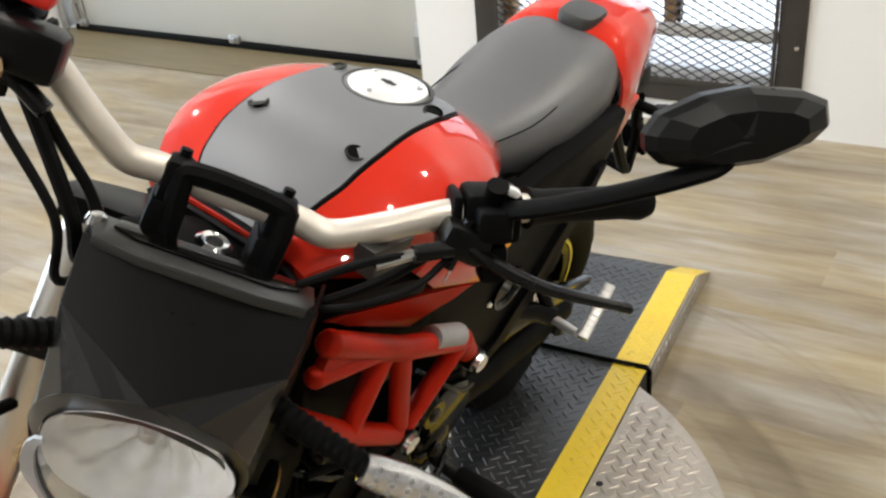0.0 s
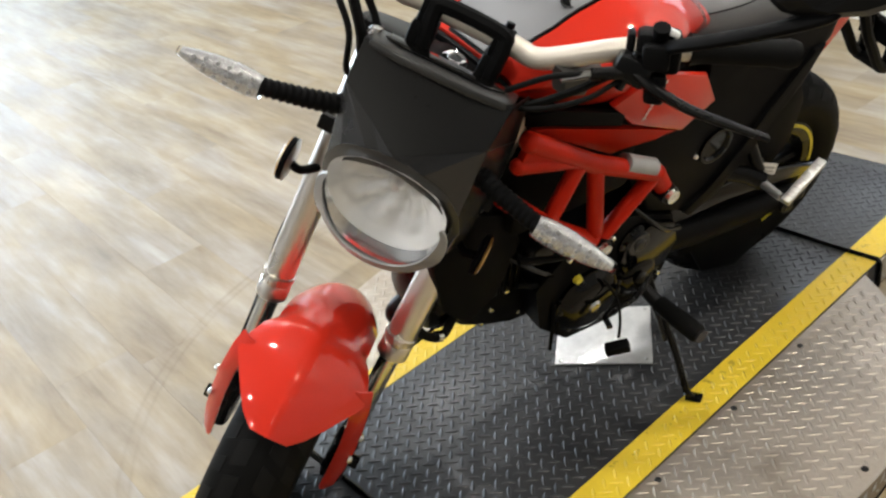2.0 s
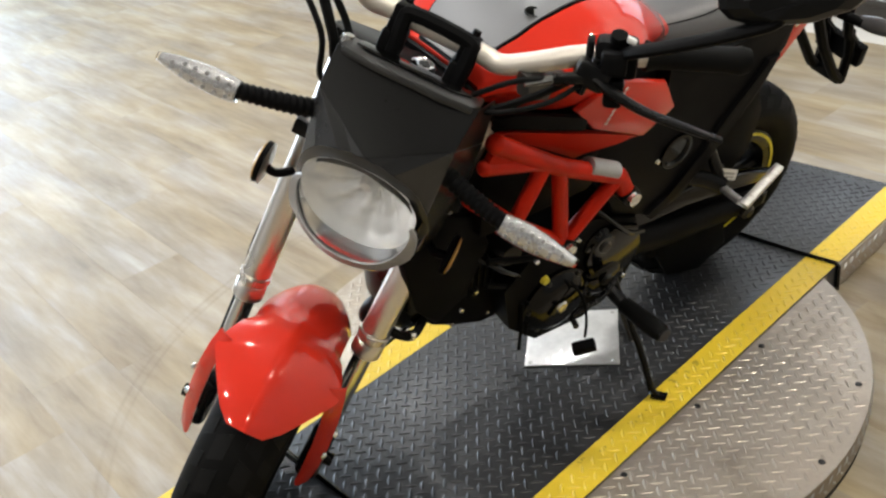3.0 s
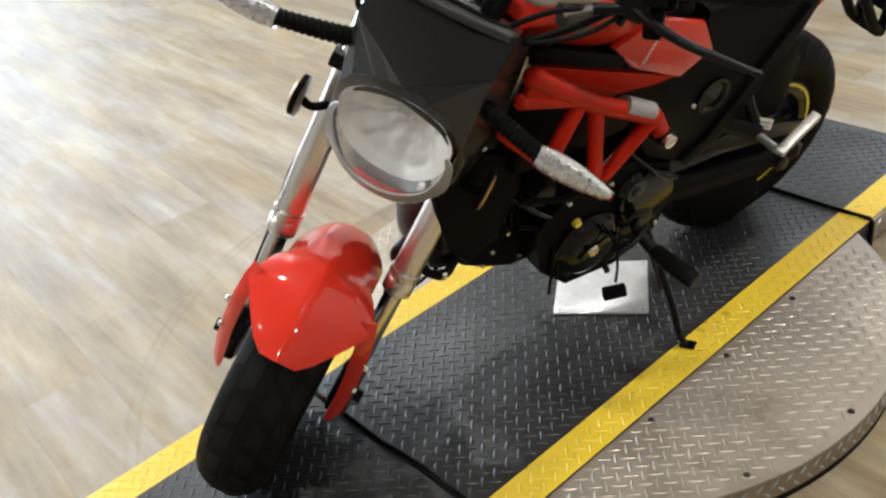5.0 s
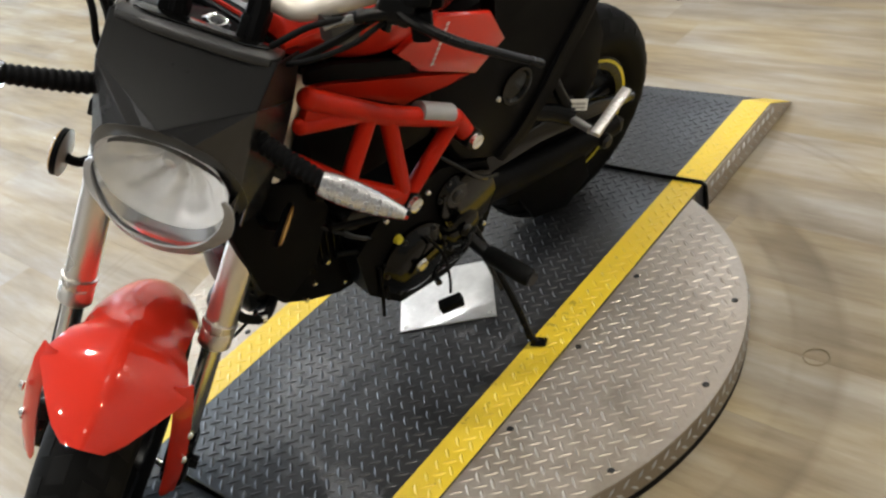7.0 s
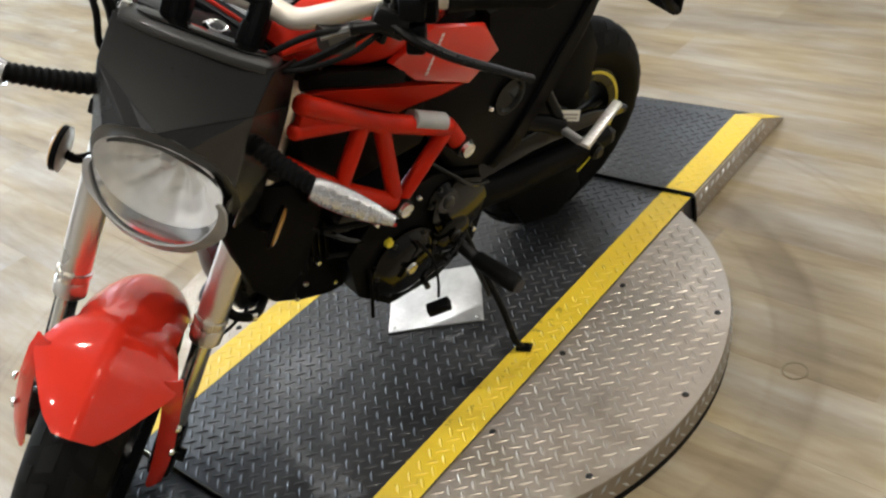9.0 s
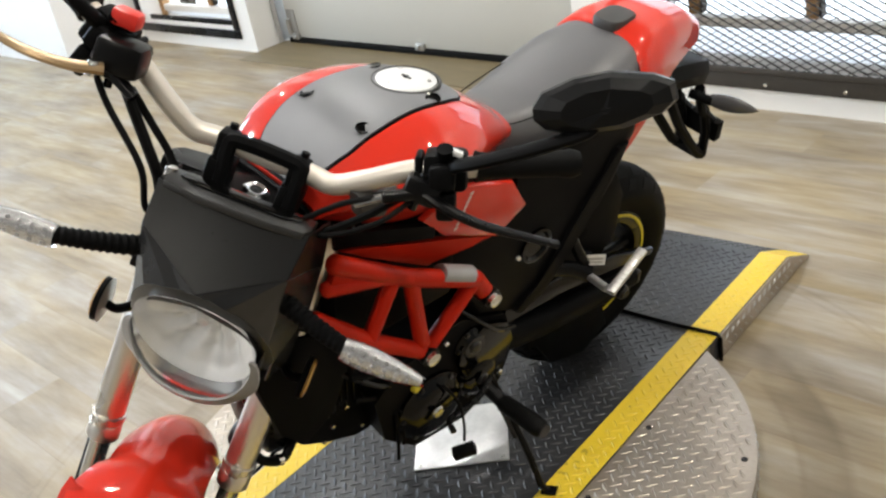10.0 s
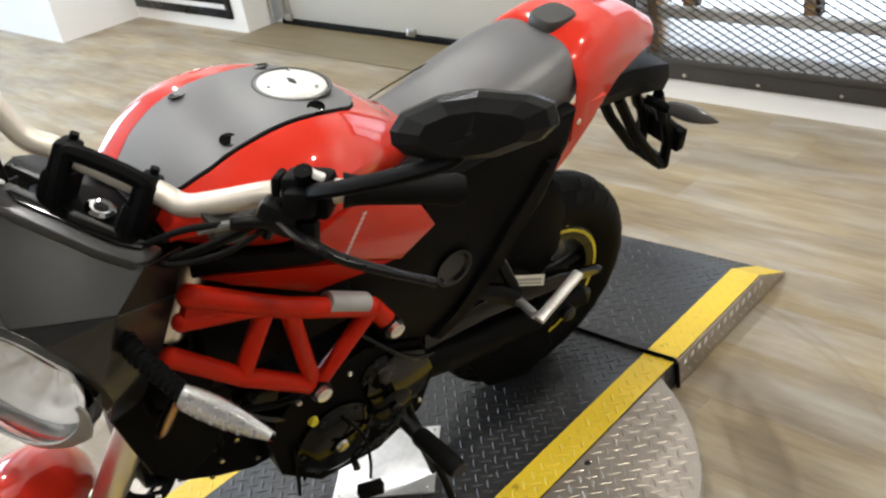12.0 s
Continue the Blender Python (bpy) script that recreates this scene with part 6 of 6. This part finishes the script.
bpart("hose_clip", tube([(0.084, -0.213, 0.39), (0.085, -0.20, 0.385)], 0.0098, 10), M_STEEL, None, "bright hose clip")
for pts, r in (([(0.07, -0.16, 0.42), (0.05, -0.20, 0.36), (0.02, -0.235, 0.30), (-0.02, -0.26, 0.27)], 0.003), ([(0.10, 0.02, 0.45), (0.11, 0.0, 0.42), (0.10, -0.06, 0.44)], 0.005), ([(0.12, 0.12, 0.52), (0.13, 0.02, 0.50), (0.12, -0.08, 0.53)], 0.006)):
    bpart("wire", tube(smooth_path(pts, 6), r, 8), M_RUBBER, None, "thin black wire")
for dy, ln in ((0.0, 0.12), (0.012, 0.085)):
    bpart("breather_tube", tube([(0.12, 0.012 + dy, 0.37), (0.122, 0.014 + dy, 0.37 - ln * 0.5), (0.128, 0.010 + dy, 0.37 - ln)], 0.0035, 8), M_RUBBER, None, "thin hanging drain tube")
bpart("loose_lead", tube(smooth_path([(0.14, 0.10, 0.40), (0.165, 0.118, 0.36), (0.185, 0.115, 0.32), (0.198, 0.105, 0.295)], 6), 0.0028, 8), M_RUBBER, None, "thin loose lead")
bm = box((-0.011, -0.022, -0.009), (0.011, 0.022, 0.009), 0.003, Matrix.Translation((0.205, 0.100, 0.278)) @ Matrix.Rotation(radians(-35), 4, "Z") @ Matrix.Rotation(radians(25), 4, "X"))
bpart("lead_plug", bm, M_BLACK, None, "black plug on the loose lead")


# rear mudguard inside the swingarm
rows = []
for i in range(25):
    th = radians(118 + 72 * i / 24)
    rows.append([(AXLE_R.x * 0.6 + 0.078 * math.copysign(abs(math.cos(a)) ** 0.5, math.cos(a)), AXLE_R.y + (0.235 + 0.034 * math.sin(a) ** 0.5) * math.cos(th), AXLE_R.z + (0.235 + 0.034 * math.sin(a) ** 0.5) * math.sin(th)) for a in [math.pi * k / 12 for k in range(13)]])
bpart("rear_mudguard", thicken(loft(rows, False, False), 0.003), M_BLACK, None, "matt black inner rear mudguard")


def inner_cover():
    return slab([(0.24, 0.50), (0.33, 0.60), (0.44, 0.66), (0.50, 0.60), (0.46, 0.47), (0.55, 0.42), (0.50, 0.375), (0.38, 0.37), (0.28, 0.40)], 0.066, 0.082, 0.006, YZ)


both(inner_cover, bpart, "inner_cover", M_BLACK, None, "black cover before the rear wheel")
bpart("wheel_hugger", slab([(0.44, 0.50), (0.54, 0.565), (0.615, 0.585), (0.655, 0.50), (0.652, 0.40), (0.605, 0.36), (0.61, 0.28), (0.65, 0.19), (0.68, 0.11), (0.61, 0.06), (0.50, 0.10), (0.44, 0.20), (0.43, 0.37)], 0.040, 0.052, 0.005, YZ), M_BLACK, None, "black wheel hugger")


# swingarm, pegs, stand
def swing():
    return tube([(0.085, 0.22, 0.36), (0.080, 0.40, 0.31), (0.062, 0.62, 0.25), (0.058, 0.73, 0.232)], [0.026, 0.026, 0.022, 0.019], 12, 1.25)


sw = both(swing, bpart, "swingarm", M_BLACK, None, "black swingarm")
for s, a in zip((1, -1), sw):
    bpart("axle_nut", lathe([(0, 0.02), (0.011, 0.02), (0.013, 0.016), (0.017, 0.014), (0.017, 0)], 16, Matrix.Translation((0.075 * s, 0.67, 0.24)) @ Matrix.Rotation(radians(90 * s), 4, "Y")), M_DARK, a, "axle nut")
    bpart("adjuster", box((0.058 * s - 0.014, 0.715, 0.215), (0.058 * s + 0.014, 0.748, 0.25), 0.004), M_DARK, a, "chain adjuster")
bpart("chain_guard", slab([(0.30, 0.42), (0.46, 0.415), (0.62, 0.375), (0.75, 0.325), (0.745, 0.31), (0.60, 0.345), (0.45, 0.375), (0.30, 0.375)], 0.07, 0.088, 0.004, YZ), M_GLOSS, None, "glossy black chain guard")
lb = bpart("warning_label", slab([(0.498, 0.447), (0.58, 0.404), (0.58, 0.376), (0.505, 0.417)], 0.0888, 0.0898, 0, YZ), M_WHITE, None, "small white warning label")
bpart("label_bar", slab([(0.504, 0.436), (0.572, 0.400), (0.572, 0.394), (0.506, 0.429)], 0.0900, 0.0903, 0, YZ), M_GREYLABEL, lb, "grey printed bar")
bpart("label_bar", slab([(0.507, 0.426), (0.572, 0.390), (0.572, 0.385), (0.508, 0.420)], 0.0900, 0.0903, 0, YZ), M_GREYLABEL, lb, "grey printed bar")
bpart("chain", tube([(0.06, 0.22, 0.395), (0.052, 0.45, 0.35), (0.040, 0.655, 0.30)], 0.008, 8), M_DARK, None, "dark drive chain")
bpart("sprocket", lathe([(0.0, -0.003), (0.075, -0.003), (0.075, 0.003), (0, 0.003)], 36, Matrix.Translation((0.036, 0.67, 0.24)) @ WHEEL_AXIS), M_DARK, None, "dark rear sprocket")


def hanger():
    bm = bmesh.new()
    add_tube(bm, [(0.10, 0.36, 0.50), (0.125, 0.43, 0.475), (0.15, 0.455, 0.465)], 0.014, 10, 1.3)
    add_tube(bm, [(0.10, 0.43, 0.56), (0.135, 0.455, 0.48)], 0.011, 10)
    return bm


both(hanger, bpart, "peg_hanger", M_SATIN, None, "black passenger peg hanger")


def rear_peg():
    bm = bmesh.new()
    m = Matrix.Translation((0.20, 0.50, 0.483)) @ Matrix.Rotation(radians(12), 4, "Z") @ Matrix.Rotation(radians(13), 4, "X")
    add_box(bm, (-0.0095, -0.060, -0.006), (0.0095, 0.060, 0.006), 0.003, m)
    for k in range(9):
        add_box(bm, (-0.0075, -0.046 + 0.011 * k, -0.0068), (0.0075, -0.041 + 0.011 * k, 0.0068), 0.0008, m)
    add_tube(bm, [(0.15, 0.45, 0.466), (0.20, 0.447, 0.47)], 0.008, 10)
    return bm


both(rear_peg, bpart, "passenger_peg", M_STEELDULL, None, "folded bare-metal passenger peg")


def foot_peg():
    bm = tube([(0.168, 0.224, 0.288), (0.175, 0.2245, 0.2885), (0.255, 0.227, 0.299), (0.270, 0.2275, 0.301), (0.276, 0.228, 0.302)], [0.012, 0.0175, 0.0185, 0.0175, 0.012], 12)
    return bm


for fp, s in zip(both(foot_peg, bpart, "foot_peg", M_RUBBER, None, "rubber-topped rider foot peg"), (1, -1)):
    bm = tube([(0.112, 0.21, 0.318), (0.14, 0.218, 0.298), (0.170, 0.224, 0.289)], [0.016, 0.013, 0.014], 10)
    bpart("peg_mount", bm if s > 0 else mirrored(bm), M_SATIN, fp, "black peg mount")
    bpart("peg_end", tube([(0.276 * s, 0.228, 0.302), (0.280 * s, 0.228, 0.3025)], 0.0135, 12), M_DARK, fp, "dark peg end")
def peg_plate():
    return slab([(0.165, 0.405), (0.215, 0.428), (0.262, 0.405), (0.275, 0.355), (0.252, 0.285), (0.222, 0.262), (0.192, 0.275), (0.176, 0.335)], 0.103, 0.116, 0.004, YZ)


for pp, s in zip(both(peg_plate, bpart, "peg_plate", M_GLOSS, None, "black plate behind the rider peg"), (1, -1)):
    for y, z in ((0.206, 0.405), (0.252, 0.372), (0.222, 0.288)):
        bpart("bolt", lathe([(0, 0.006), (0.004, 0.0055), (0.006, 0.004), (0.0065, 0)], 12, Matrix.Translation((0.1165 * s, y, z)) @ Matrix.Rotation(radians(90 * s), 4, "Y")), M_STEEL if z < 0.38 else M_DARK, pp, "bolt")
bpart("shift_lever", tube(smooth_path([(0.15, 0.21, 0.35), (0.165, 0.16, 0.335), (0.165, 0.10, 0.33), (0.19, 0.085, 0.33)], 5), 0.006, 8), M_SATIN, None, "black gear lever")
ks = bpart("kickstand", tube(smooth_path([(0.125, 0.235, 0.315), (0.165, 0.243, 0.25), (0.22, 0.25, 0.18), (0.272, 0.25, 0.108)], 5), 0.0070, 10), M_SATIN, None, "black steel kickstand, folded out")
FOOT = BIKE.inverted() @ Matrix.Translation((0.3, -0.076, 0.0755)) @ Matrix.Rotation(radians(20), 4, "Z")
bm = box((-0.012, -0.012, -0.0035), (0.020, 0.012, 0.0035), 0.003, FOOT)
add_tube(bm, [FOOT @ Vector((0.0, 0.0, 0.0)), (0.272, 0.25, 0.108)], 0.008, 10)
bpart("stand_foot", bm, M_SATIN, ks, "flat stand foot")
bpart("stand_spring", tube([(0.14, 0.225, 0.30), (0.20, 0.238, 0.20)], 0.005, 8), M_DARK, ks, "stand spring")

# ---- floor planks ----
PW, PL = 0.19, 1.22
plank_me = bpy.data.meshes.new("plank")
bm = bmesh.new()
add_box(bm, (0.0001, 0.0001, -0.004), (PL - 0.0001, PW - 0.0001, 0.0), 0.0002, None, 1)
bm.to_mesh(plank_me)
bm.free()
plank_me.materials.append(M_FLOOR)
far = []
made = 0
for r in range(47):
    v = 0.45 - PW * (r + 1)
    u = -6.9 - PL * random.random()
    while u < 5.4:
        if v > -4.8 and -5.4 < u < 3.8 and made < 300:
            ob = new("plank", plank_me)
            ob.parent = floor
            ob.location = (u, v, 0)
            made += 1
        else:
            far.append((u, v))
        u += PL
bm = bmesh.new()
for u, v in far:
    a0, a1 = max(u + 0.0002, -6.6), min(u + PL - 0.0002, 5.2)
    b1 = min(v + PW - 0.0002, 0.2)
    if a1 - a0 < 0.01 or b1 - v < 0.01:
        continue
    vs = [bm.verts.new((a, b, c)) for c in (0.0, -0.004) for a, b in ((a0, v + 0.0002), (a1, v + 0.0002), (a1, b1), (a0, b1))]
    bm.faces.new(vs[:4])
    for k in range(4):
        bm.faces.new((vs[k], vs[4 + k], vs[4 + (k + 1) % 4], vs[(k + 1) % 4]))
rest = link("far_planks", bm, M_FLOOR, floor, False)
rest["kind"] = "stuff"
